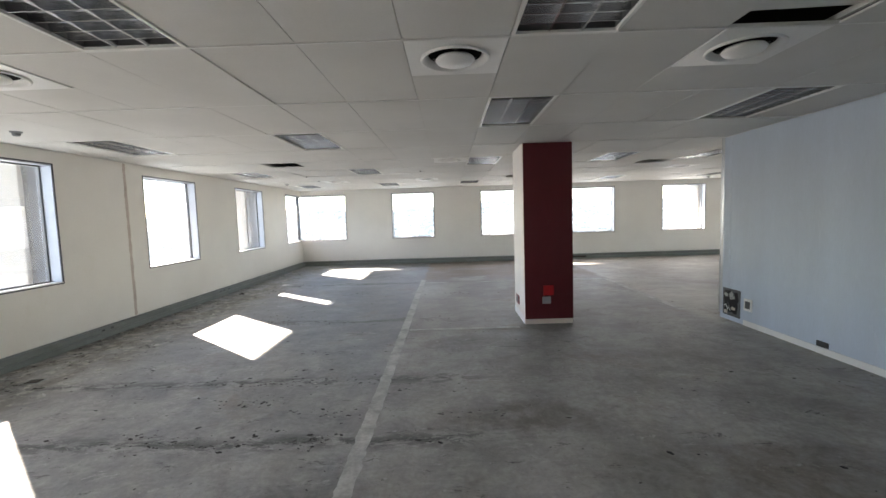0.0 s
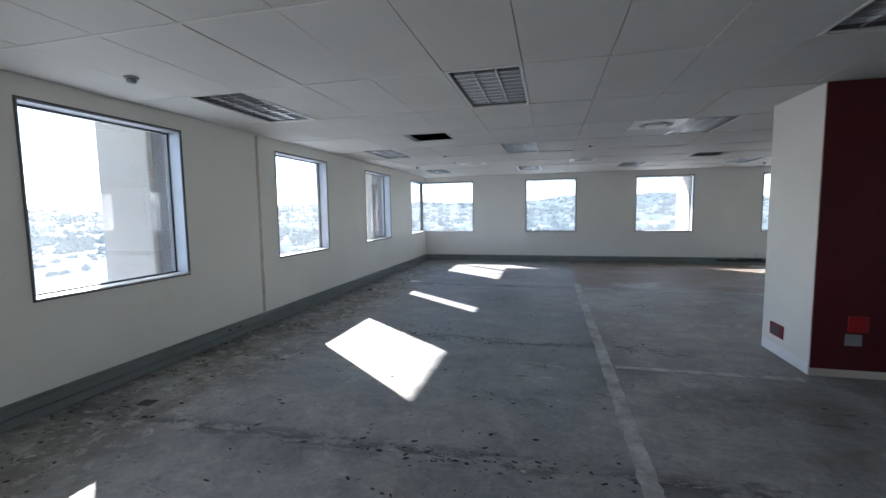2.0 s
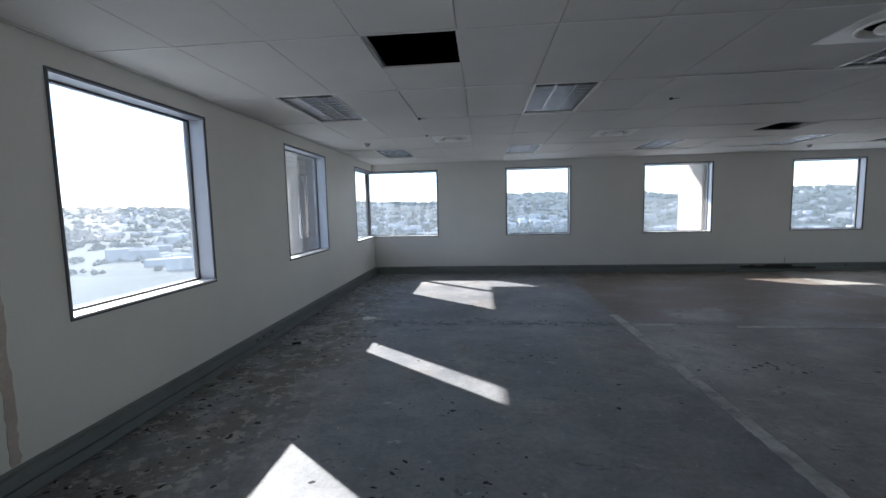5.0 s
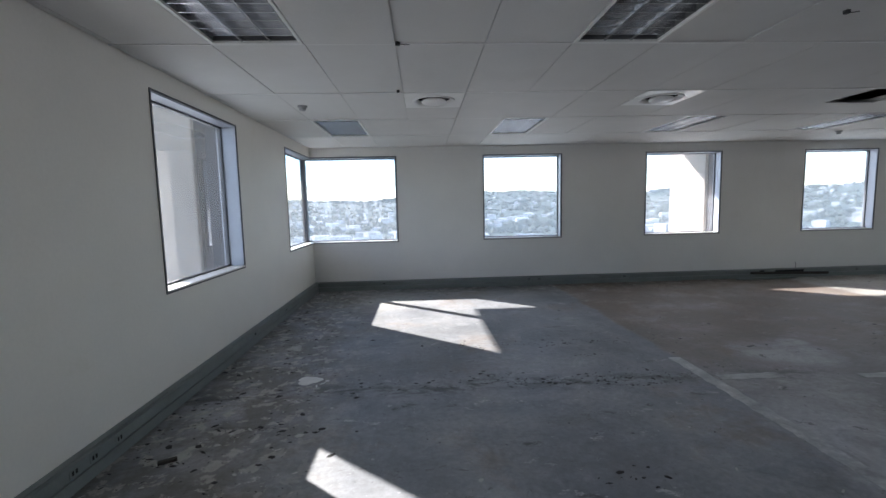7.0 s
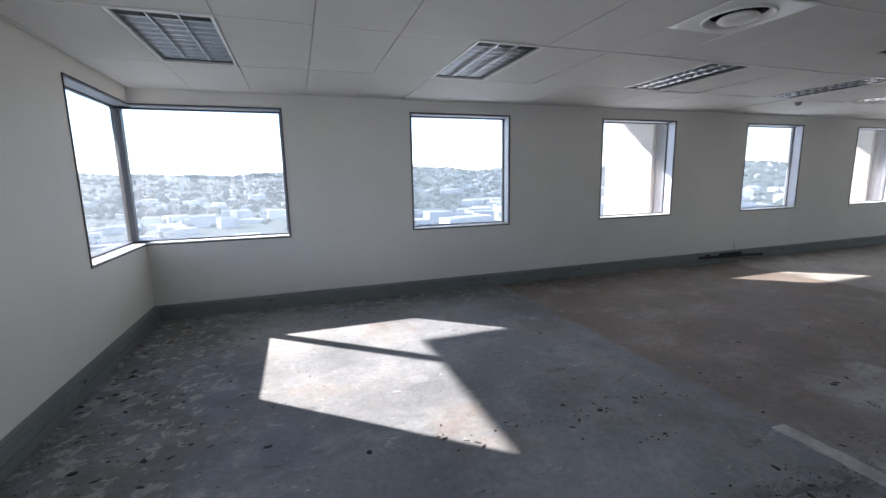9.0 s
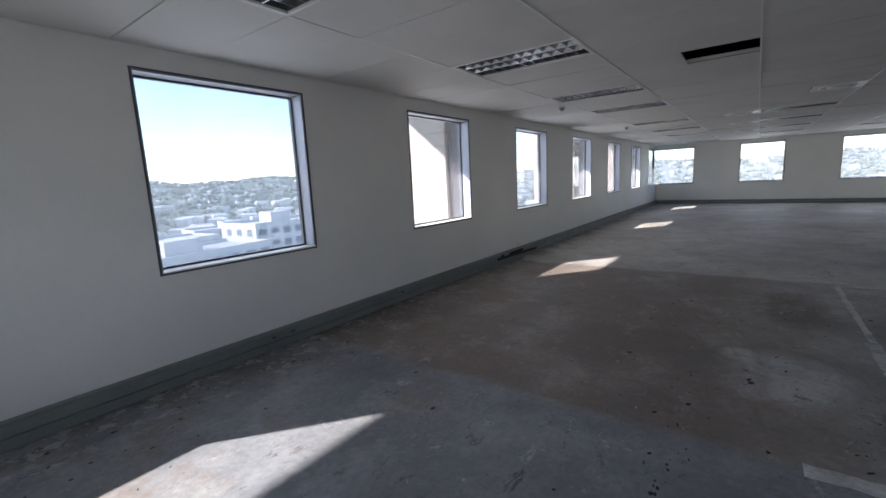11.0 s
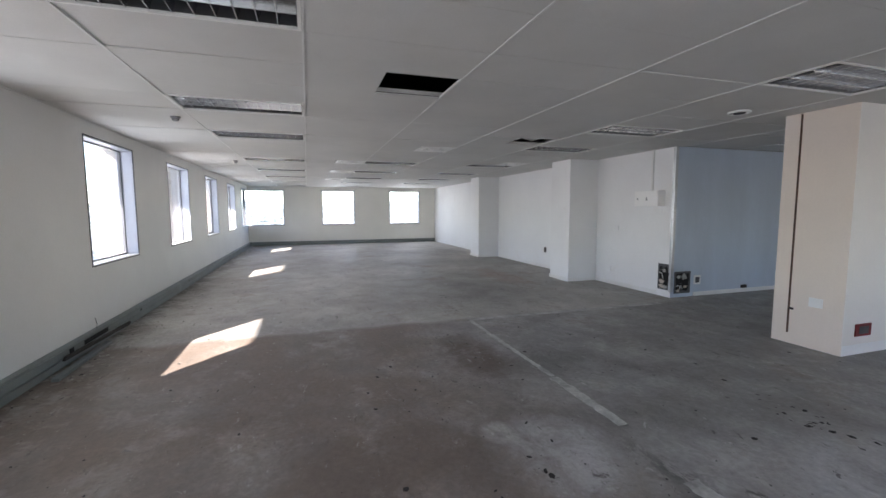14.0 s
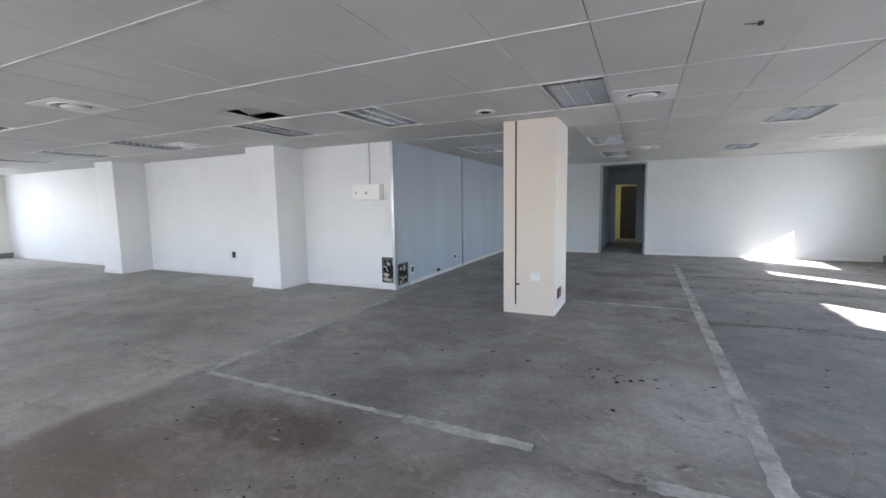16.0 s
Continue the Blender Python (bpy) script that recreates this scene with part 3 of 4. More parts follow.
part("leaf", box(0.26, 1.20, -5.9, -5.86, 0.01, 2.03, bevel=0.004), M_timber, inner)
part("handle", box(0.31, 0.36, -5.86, -5.82, 0.98, 1.01, bevel=0.004), M_chrome, inner)
lobby = bpy.data.lights.new("lobby_lamp", 'AREA')
lobby.shape, lobby.size, lobby.size_y, lobby.energy, lobby.color = 'RECTANGLE', 0.5, 0.5, 0.14, (1.0, 0.72, 0.16)
lo = new("lobby_lamp", lobby)
lo.matrix_world = pose(1.9, -5.2, CEIL - 0.02)


# ---- lamps, vents and other ceiling fittings ----
BLADE = ((0.003, 0.004), (0.003, 0.012), (0.0045, 0.026), (0.009, 0.042), (0.017, 0.058))  # half-width of a louvre blade by height


def ceiling_light():
    t = thing("ceiling_light", "recessed fluorescent fitting with silver cell louvre, unlit", "ceiling light", group="recessed ceiling lights")
    hx, hy = MX / 2 - 0.006, MY / 2 - 0.008
    bm = bmesh.new()
    f = 0.02
    bx(bm, -hx, hx, -hy, -hy + f, -0.003, 0.014, bevel=0.002)
    bx(bm, -hx, hx, hy - f, hy, -0.003, 0.014, bevel=0.002)
    bx(bm, -hx, -hx + f, -hy + f, hy - f, -0.003, 0.014, bevel=0.002)
    bx(bm, hx - f, hx, -hy + f, hy - f, -0.003, 0.014, bevel=0.002)
    part("frame", bm, M_grid, t, "white rim")
    bm = bmesh.new()
    ix, iy = hx - f, hy - f
    bx(bm, -ix, ix, -iy, iy, 0.085, 0.09)
    bx(bm, -ix, -ix + 0.003, -iy, iy, 0.014, 0.085)
    bx(bm, ix - 0.003, ix, -iy, iy, 0.014, 0.085)
    bx(bm, -ix + 0.003, ix - 0.003, -iy, -iy + 0.003, 0.014, 0.085)
    bx(bm, -ix + 0.003, ix - 0.003, iy - 0.003, iy, 0.014, 0.085)
    part("housing", bm, M_tray, t, "grey reflector tray")
    cw = (2 * ix - 0.006) / 3
    for k in (1, 2):
        x = -ix + 0.003 + cw * k
        bm = bmesh.new()
        vs = [bm.verts.new(p) for y in (-iy + 0.003, iy - 0.003) for p in ((x - 0.004, y, 0.004), (x + 0.004, y, 0.004), (x + 0.022, y, 0.06), (x - 0.022, y, 0.06))]
        for q in ((0, 1, 2, 3), (7, 6, 5, 4), (0, 4, 5, 1), (1, 5, 6, 2), (2, 6, 7, 3), (3, 7, 4, 0)):
            bm.faces.new([vs[n] for n in q])
        bmesh.ops.recalc_face_normals(bm, faces=bm.faces)
        part("divider", bm, M_louvre, t)
    for k in range(3):
        xa, xb = -ix + 0.003 + cw * k + 0.006, -ix + 0.003 + cw * (k + 1) - 0.006
        bm = bmesh.new()
        n = 11
        for q in range(1, n):
            y = -iy + 2 * iy * q / n
            profile = [(-w, z) for w, z in BLADE] + [(w, z) for w, z in reversed(BLADE)]
            ends = [[bm.verts.new((x, y + w, z)) for w, z in profile] for x in (xa, xb)]
            k2 = len(profile)
            for e in range(k2):
                bm.faces.new((ends[0][e], ends[0][(e + 1) % k2], ends[1][(e + 1) % k2], ends[1][e]))
            bm.faces.new(ends[0])
            bm.faces.new(list(reversed(ends[1])))
        bmesh.ops.recalc_face_normals(bm, faces=bm.faces)
        part("louvre", bm, M_louvre, t)
    for x in (-ix / 2, ix / 2):
        part("tube", pipe([(x, -iy + 0.02, 0.070), (x, iy - 0.02, 0.070)], 0.010), M_plate, t, "unlit grey-white tube")
    return t


def air_vent():
    t = thing("air_vent", "square white ceiling vent with a round swirl cone", "ceiling vent", group="round ceiling vents")
    h = MX / 2 - 0.004
    plate = bmesh.new()
    ro, n = 0.20, 48
    outer, inner = [], []
    for k in range(n):
        a = 2 * math.pi * k / n
        c, s = math.cos(a), math.sin(a)
        q = h / max(abs(c), abs(s))
        outer.append(plate.verts.new((q * c, q * s, -0.004)))
        inner.append(plate.verts.new((ro * c, ro * s, -0.004)))
    for k in range(n):
        plate.faces.new((outer[k], inner[k], inner[(k + 1) % n], outer[(k + 1) % n]))
    ex = bmesh.ops.extrude_face_region(plate, geom=list(plate.faces))
    bmesh.ops.translate(plate, verts=[v for v in ex["geom"] if isinstance(v, bmesh.types.BMVert)], vec=(0, 0, 0.01))
    bmesh.ops.recalc_face_normals(plate, faces=plate.faces)
    part("plate", plate, M_white, t)
    part("ring", lathe([(0.215, -0.003), (0.212, -0.014), (0.20, -0.016), (0.178, 0.012), (0.165, 0.03), (0.17, 0.034), (0.184, 0.014), (0.2, -0.004)], 40, closed=True), M_white, t, "rolled white rim", True)
    part("core", lathe([(0.0, -0.040), (0.07, -0.038), (0.112, -0.026), (0.122, -0.012), (0.112, 0.0), (0.0, 0.0)], 36), M_white, t, "white dished disc", True)
    part("throat", lathe([(0.159, 0.02), (0.159, 0.16), (0.002, 0.16), (0.002, 0.165), (0.165, 0.165), (0.165, 0.02)], 32, closed=True), M_dark, t, "throat blackened for its shade", True)
    for k in range(3):
        a = 2 * math.pi * k / 3
        bm = pipe([(0.09 * math.cos(a), 0.09 * math.sin(a), -0.004), (0.162 * math.cos(a), 0.162 * math.sin(a), 0.03)], 0.006)
        part("spoke", bm, M_house, t)
    return t


first = None
for i, j in LAMPS:
    x, y = cell(i, j)
    m = pose(x + MX / 2, y + MY / 2, CEIL)
    if first is None:
        first = ceiling_light()
        first.matrix_world = m
    else:
        copy_thing(first, m)
first = None
for n, (i, j) in enumerate(VENTS):
    x, y = cell(i, j)
    m = pose(x + MX / 2, y + MY / 4, CEIL, 0, 0, 90 * (n % 4))
    if first is None:
        first = air_vent()
        first.matrix_world = m
    else:
        copy_thing(first, m)

# small round extract valve
t = thing("extract_valve", "small round dark-throated ceiling valve", "ceiling vent", pose(2.09, 7.34, CEIL))
part("ring", lathe([(0.11, 0.0), (0.108, -0.012), (0.085, -0.014), (0.075, 0.01), (0.1, 0.01)], 28, closed=True), M_white, t, "", True)
part("disc", lathe([(0.0, -0.02), (0.05, -0.018), (0.06, -0.006), (0.0, 0.0)], 24), M_cable, t, "dark disc", True)

# smoke heads
first = None
for x, y in ((-3.89, 11.08), (-3.93, 4.04), (4.08, 13.16), (8.46, 13.19)):
    m = pose(x, y, CEIL)
    if first is None:
        first = thing("smoke_detector", "small grey smoke detector on the ceiling", "smoke detector", m, "smoke detectors")
        part("base", lathe([(0.0, 0.004), (0.05, 0.004), (0.05, -0.012), (0.042, -0.016), (0.0, -0.016)], 24), M_plate, first, "", True)
        part("head", lathe([(0.0, -0.016), (0.034, -0.016), (0.034, -0.035), (0.026, -0.046), (0.0, -0.048)], 24), M_plate, first, "", True)
    else:
        copy_thing(first, m)

# boards that hang askew in two of the gaps
t = thing("loose_ceiling_board", "displaced off-white ceiling board lying askew over a gap", "ceiling board", pose(2.20, 1.84, CEIL + 0.022, 4, -2, 2))
part("board", box(-0.28, 0.28, -0.24, 0.24, 0, 0.014, bevel=0.002), M_tile, t)
t = thing("loose_ceiling_board", "broken dark-edged ceiling board hanging in a gap", "ceiling board", pose(4.53, 8.42, CEIL + 0.095, 13, 2, 4))
part("board", box(-0.27, 0.27, -0.12, 0.30, 0, 0.014, bevel=0.002), M_tile, t)

# ---- things on the walls ----
t = thing("distribution_box", "white metal distribution box on the wall with a warning mark", "electrical box", pose(4.725, CORE, 1.70))
part("body", box(-0.275, 0.275, 0, 0.15, -0.13, 0.14, bevel=0.006), M_box, t)
part("door", box(-0.26, 0.26, 0.151, 0.158, -0.115, 0.125, bevel=0.003), M_box, t)
bm = bmesh.new()
v = [bm.verts.new(p) for p in ((-0.055, 0.160, -0.03), (0.005, 0.160, -0.03), (-0.025, 0.160, 0.03))]
bm.faces.new(v)
ex = bmesh.ops.extrude_face_region(bm, geom=list(bm.faces))
bmesh.ops.translate(bm, verts=[q for q in ex["geom"] if isinstance(q, bmesh.types.BMVert)], vec=(0, 0.002, 0))
part("warning_mark", bm, M_plate, t, "small grey triangle")
part("lock", lathe([(0.0, 0), (0.014, 0), (0.012, 0.012), (0.0, 0.012)], 16), M_plate, t).matrix_local = pose(0.19, 0.158, 0.0, -90)
part("conduit", box(-0.012, 0.022, 0.004, 0.03, 0.14, CEIL - 1.70, bevel=0.003), M_grid, t, "grey surface conduit")

# steel corner bead and the broken plaster at its foot
t = thing("corner_bead", "bare galvanised corner bead on the core's corner", "corner bead", pose(BLUE, CORE, 0))
bm = bmesh.new()
bx(bm, -0.005, 0.045, 0.0, 0.006, 0.10, CEIL - 0.005)
bx(bm, -0.006, 0.0, -0.05, 0.006, 0.10, CEIL - 0.005)
part("angle", bm, M_chrome, t)
part("nose", pipe([(-0.004, 0.004, 0.08), (-0.004, 0.004, CEIL - 0.005)], 0.011), M_chrome, t)


def broken_patch(name, label, m, w, h, seed):
    """A ragged hole: rough rim of bare board round a black plate for the hollow's shade."""
    r = random.Random(seed)
    t = thing(name, label, "wall damage", m)
    part("surround", box(-w / 2, w / 2, 0, 0.004, 0, h), M_house, t, "grey bare board")
    bm = bmesh.new()
    vs = []
    for k in range(22):
        a = 2 * math.pi * k / 22
        q = (1 + r.uniform(-0.2, 0.06)) / max(abs(math.cos(a)), abs(math.sin(a))) ** 0.75
        vs.append(bm.verts.new((0.42 * w * q * math.cos(a), 0.006, h / 2 + 0.43 * h * q * math.sin(a))))
    f = bm.faces.new(vs)
    ex = bmesh.ops.extrude_face_region(bm, geom=[f])
    bmesh.ops.translate(bm, verts=[q for q in ex["geom"] if isinstance(q, bmesh.types.BMVert)], vec=(0, 0.002, 0))
    bmesh.ops.recalc_face_normals(bm, faces=bm.faces)
    part("hollow", bm, M_dark, t, "black plate for the hollow's shade")
    for k in range(3):
        pts, x, z = [], r.uniform(-0.3, 0.1) * w, r.uniform(0.2, 0.8) * h
        for q in range(6):
            pts.append((x + q * 0.07 * w, 0.014 + 0.006 * r.random(), z + r.uniform(-0.12, 0.12) * h))
        part("cable", pipe(pts, 0.005), M_white if k == 0 else M_house, t)
    for k in range(4):
        u, v, q = r.uniform(-0.3, 0.3) * w, r.choice((0.12, 0.3, 0.75)) * h, r.uniform(0.04, 0.075)
        bm = bmesh.new()
        rim = [bm.verts.new((u + q * math.cos(a) * r.uniform(0.6, 1.3), 0.010, v + 0.7 * q * math.sin(a) * r.uniform(0.6, 1.3))) for a in (0.3, 1.5, 2.6, 3.9, 5.2)]
        f = bm.faces.new(rim)
        ex = bmesh.ops.extrude_face_region(bm, geom=[f])
        bmesh.ops.translate(bm, verts=[g for g in ex["geom"] if isinstance(g, bmesh.types.BMVert)], vec=(0, 0.009, 0.004))
        bmesh.ops.recalc_face_normals(bm, faces=bm.faces)
        part("shard", bm, M_plaster if k % 2 else M_chip, t, "torn scrap of board")
    return t


broken_patch("broken_plaster", "broken wall board with torn cables over a black plate for the hollow's shade", pose(BLUE + 0.145, CORE + 0.001, 0.12, 0, 0, 0), 0.26, 0.45, 3)
broken_patch("broken_plaster", "broken wall board with torn cables over a black plate for the hollow's shade", pose(BLUE - 0.001, 5.67, 0.065, 0, 0, 90), 0.36, 0.38, 5)


def socket(label, m, w=0.12, h=0.12, mat=None, hole=True, name="wall_socket"):
    t = thing(name, label, "socket", m)
    part("plate", box(-w / 2, w / 2, 0, 0.012, -h / 2, h / 2, bevel=0.003), mat or M_white, t)
    if hole:
        part("insert", box(-w * 0.3, w * 0.3, 0.012, 0.016, -h * 0.3, h * 0.3, bevel=0.001), M_house, t)
    return t


on_n, on_w, on_s, on_e = 0, 90, 180, -90
socket("black flush socket in the white wall", pose(8.28, CORE, 0.47), 0.09, 0.13, M_cable, False)
socket("pale socket plate beside the broken corner", pose(BLUE, 5.34, 0.285, 0, 0, 90), 0.15, 0.16)
socket("pale socket plate low on the blue wall", pose(BLUE, 3.35, 0.29, 0, 0, 90), 0.15, 0.14)
# a flat black plate stands in for the shade in this hole
socket("torn socket hole low on the blue wall, its shade a black plate", pose(BLUE, 4.22, 0.105, 0, 0, 90), 0.14, 0.06, M_cable, False)
socket("pale blanked switch plate on the core wall", pose(5.60, CORE, 1.14), 0.07, 0.11, M_core, False, "wall_switch")
socket("painted-over socket plate low on the core wall", pose(5.84, CORE, 0.30), 0.14, 0.12, M_core, False)
socket("white blank plate on the column", pose(1.65, CY1, 0.51), 0.13, 0.10, None, False)
socket("small dark screw boss on the column", pose(1.885, CY1, 0.40), 0.045, 0.025, M_cable, False)
socket("maroon socket plate low on the column", pose(CX0 - 0.003, 6.33, 0.26, 0, 0, 90), 0.25, 0.13, M_maroon)
socket("bright red box on the maroon face", pose(1.735, CY0, 0.485, 0, 0, 180), 0.15, 0.14, M_redbox, False, "call_point")
socket("grey plate below the red box", pose(1.705, CY0, 0.345, 0, 0, 180), 0.12, 0.10, M_plate, False)
socket("faint pale scar on the maroon face", pose(1.765, CY0, 1.45, 0, 0, 180), 0.05, 0.05, M_red, False, "wall_scar")
# slot down the column's north face
t = thing("column_slot", "dark chased slot down the column face", "slot", pose(1.915, CY1, 0))
part("slot", box(-0.011, 0.011, 0.0005, 0.003, 0.12, CEIL - 0.01), M_slot, t)
part("slot", box(-0.004, 0.004, 0.003, 0.0042, 0.12, CEIL - 0.01), M_timber, t)
# trim strip on the blue wall
t = thing("cover_strip", "narrow grey cover strip up the blue wall", "cover strip", pose(BLUE, 2.89, 0))
part("strip", box(-0.02, 0.0, -0.03, 0.03, 0.02, CEIL - 0.004, bevel=0.003), M_alu, t)
# scar of a removed partition
t = thing("plaster_scar", "bare pink plaster strip where a partition was removed", "plaster scar", pose(W, 6.36, 0))
bm = bmesh.new()
edge_a, edge_b = [], []
for k in range(61):
    z = 0.17 + 2.37 * k / 60
    edge_a.append(bm.verts.new((0.003, -0.026 + rng.uniform(-0.006, 0.006), z)))
    edge_b.append(bm.verts.new((0.003, 0.026 + rng.uniform(-0.008, 0.008), z)))
for k in range(60):
    bm.faces.new((edge_a[k], edge_b[k], edge_b[k + 1], edge_a[k + 1]))
ex = bmesh.ops.extrude_face_region(bm, geom=list(bm.faces))
bmesh.ops.translate(bm, verts=[q for q in ex["geom"] if isinstance(q, bmesh.types.BMVert)], vec=(-0.003, 0, 0))
bmesh.ops.recalc_face_normals(bm, faces=bm.faces)
part("strip", bm, M_plaster, t)

# nail and cable holes in the ceiling
first = None
for x, y, rz in ((-2.81, 9.37, 20), (-2.87, 10.51, 100), (-0.22, 8.92, 5)):
    m = pose(x, y, CEIL - 0.001, 0, 0, rz)
    if first is None:
        first = thing("ceiling_clip", "small black clip with a stub of wire on the ceiling", "clip", m, "ceiling clips")
        part("clip", box(-0.014, 0.014, -0.012, 0.012, -0.018, 0.004, bevel=0.003), M_cable, first)
        part("wire", pipe([(0.012, 0, -0.008), (0.05, 0.004, -0.006), (0.085, 0.0, 0.0)], 0.0025), M_cable, first)
    else:
        copy_thing(first, m)
t = thing("loose_wire", "thin wire sticking up from the skirting trunking", "wire", pose(4.42, N - 0.03, 0.155))
part("wire", pipe([(0, 0, 0), (0.006, -0.004, 0.06), (0.0, 0.006, 0.13)], 0.003), M_cable, t)

# sockets punched in the trunking
first = None
for wall, u in [("w", q) for q in (0.9, 2.35, 2.62, 5.62, 5.78, 8.72, 8.86, 9.06, 11.2, 12.3)] + [("n", q) for q in (-3.4, -0.75, -0.55, 1.05, 5.6, 8.2, 10.9)]:
    m = pose(W + 0.05 + T_W, u, 0.118, 0, 0, -90) if wall == "w" else pose(u, N - 0.05 - T_N, 0.118, 0, 0, 180)
    if first is None:
        first = thing("trunking_socket", "empty cut-out in the grey trunking, its shade black plates", "socket", m, "trunking cut-outs")
        part("plate", box(-0.034, 0.034, 0, 0.003, -0.022, 0.022, bevel=0.001), M_duct, first)
        # no real depth here: thin black plates give the holes' shade
        for q in (-0.018, 0.006):
            part("hole", box(q, q + 0.013, 0.003, 0.0042, -0.012, 0.012), M_dark, first)
    else:
        copy_thing(first, m)

# trunking cover prised off and lying at the north wall
t = thing("trunking_cover", "loose grey trunking lid lying bent at the wall", "trunking lid", pose(3.75, N - 0.20, 0.004, 3, 0, 1.5))
part("lid", box(-0.62, 0.55, -0.03, 0.03, 0, 0.03, bevel=0.004), M_duct, t)
t = thing("trunking_cover", "long dark loose trunking lid leaning on the skirting", "trunking lid", pose(4.2, N - 0.15, 0.075, 25, 1.2, -0.8))
part("lid", box(-0.75, 0.75, -0.012, 0.012, 0, 0.045, bevel=0.003), M_timber, t)
t = thing("open_trunking", "open length of skirting trunking, its shade black plates", "trunking", pose(4.25, N - 0.0505 - T_N, 0.118))
# the shade inside the open trunking, laid on as black plates
part("gap", box(-0.28, 0.28, -0.004, 0.0, -0.022, 0.026), M_dark, t)
part("gap", box(-0.58, -0.50, -0.004, 0.0, -0.028, 0.026), M_dark, t)

# ---- floor: filled chases, splashes, debris ----
def chase(name, label, x0, x1, y0, y1, seed):
    r = random.Random(seed)
    bm = bmesh.new()
    long_x = (x1 - x0) > (y1 - y0)
    n = max(6, int(max(x1 - x0, y1 - y0) / 0.04))
    low, high = [], []
    for k in range(n + 1):
        f = k / n
        j0, j1 = r.gauss(0, 0.005), r.gauss(0, 0.005)
        if long_x:
            low.append(bm.verts.new((x0 + f * (x1 - x0), y0 + j0, 0.0015)))
            high.append(bm.verts.new((x0 + f * (x1 - x0), y1 + j1, 0.0015)))
        else:
            low.append(bm.verts.new((x1 + j0, y0 + f * (y1 - y0), 0.0015)))
            high.append(bm.verts.new((x0 + j1, y0 + f * (y1 - y0), 0.0015)))
    for k in range(n):
        bm.faces.new((low[k], low[k + 1], high[k + 1], high[k]))
    ex = bmesh.ops.extrude_face_region(bm, geom=list(bm.faces))
    bmesh.ops.translate(bm, verts=[q for q in ex["geom"] if isinstance(q, bmesh.types.BMVert)], vec=(0, 0, 0.0015))
    bmesh.ops.recalc_face_normals(bm, faces=bm.faces)
    return tagged(part(name, bm, M_screed), label, "floor patch", "", "structure")


chase("floor_chase", "pale filled cable chase across the concrete", -0.37, -0.26, 0.9, 10.3, 1)
chase("floor_chase", "pale filled cable chase across the concrete", 0.95, 1.85, 9.68, 9.77, 2)
chase("floor_chase", "pale filled cable chase across the concrete", 3.93, 4.04, 6.4, 9.72, 4)
chase("floor_chase", "chalky filled cable chase across the concrete", -0.22, 0.32, 9.76, 9.86, 8)
chase("floor_chase", "pale filled cable chase across the concrete", -0.24, 1.30, 5.59, 5.67, 5)
chase("floor_chase", "pale filled cable chase across the concrete", 1.87, 3.92, 9.69, 9.74, 6)

t = thing("paint_splash", "dried white paint splash on the concrete", "paint splash", pose(-3.70, 10.1, 0.001))
bm = bmesh.new()
vs = []
for k in range(30):
    a = 2 * math.pi * k / 30
    q = 1 + 0.16 * math.sin(3 * a + 1) + 0.07 * math.sin(7 * a)
    vs.append(bm.verts.new((0.10 * q * math.cos(a), 0.085 * q * math.sin(a), 0.004)))
f = bm.faces.new(vs)
ex = bmesh.ops.extrude_face_region(bm, geom=[f])
bmesh.ops.translate(bm, verts=[q for q in ex["geom"] if isinstance(q, bmesh.types.BMVert)], vec=(0, 0, -0.004))
bmesh.ops.recalc_face_normals(bm, faces=bm.faces)
part("splash", bm, M_splash, t)
for x, y, w, h, rz in ((0.13, -0.07, 0.05, 0.012, 40), (0.16, -0.02, 0.03, 0.02, 10), (0.09, -0.12, 0.012, 0.05, 15)):
    part("drip", box(-w / 2, w / 2, -h / 2, h / 2, 0, 0.003, bevel=0.001), M_splash, t).matrix_local = pose(x, y, 0, 0, 0, rz)
t = thing("timber_block", "small dark timber offcut lying on the floor", "offcut", pose(-4.24, 8.96, 0.001, 0, 0, 28))
part("block", box(-0.05, 0.05, -0.014, 0.014, 0, 0.02, bevel=0.003), M_timber, t)
t = thing("floor_socket", "dark rusted floor outlet lid in the concrete", "floor outlet", pose(-4.0, 4.02, 0.001, 0, 0, 8))
part("lid", box(-0.06, 0.06, -0.05, 0.05, 0, 0.008, bevel=0.002), M_timber, t)
part("rim", box(-0.08, 0.08, -0.07, 0.07, 0, 0.003, bevel=0.001), M_duct, t)


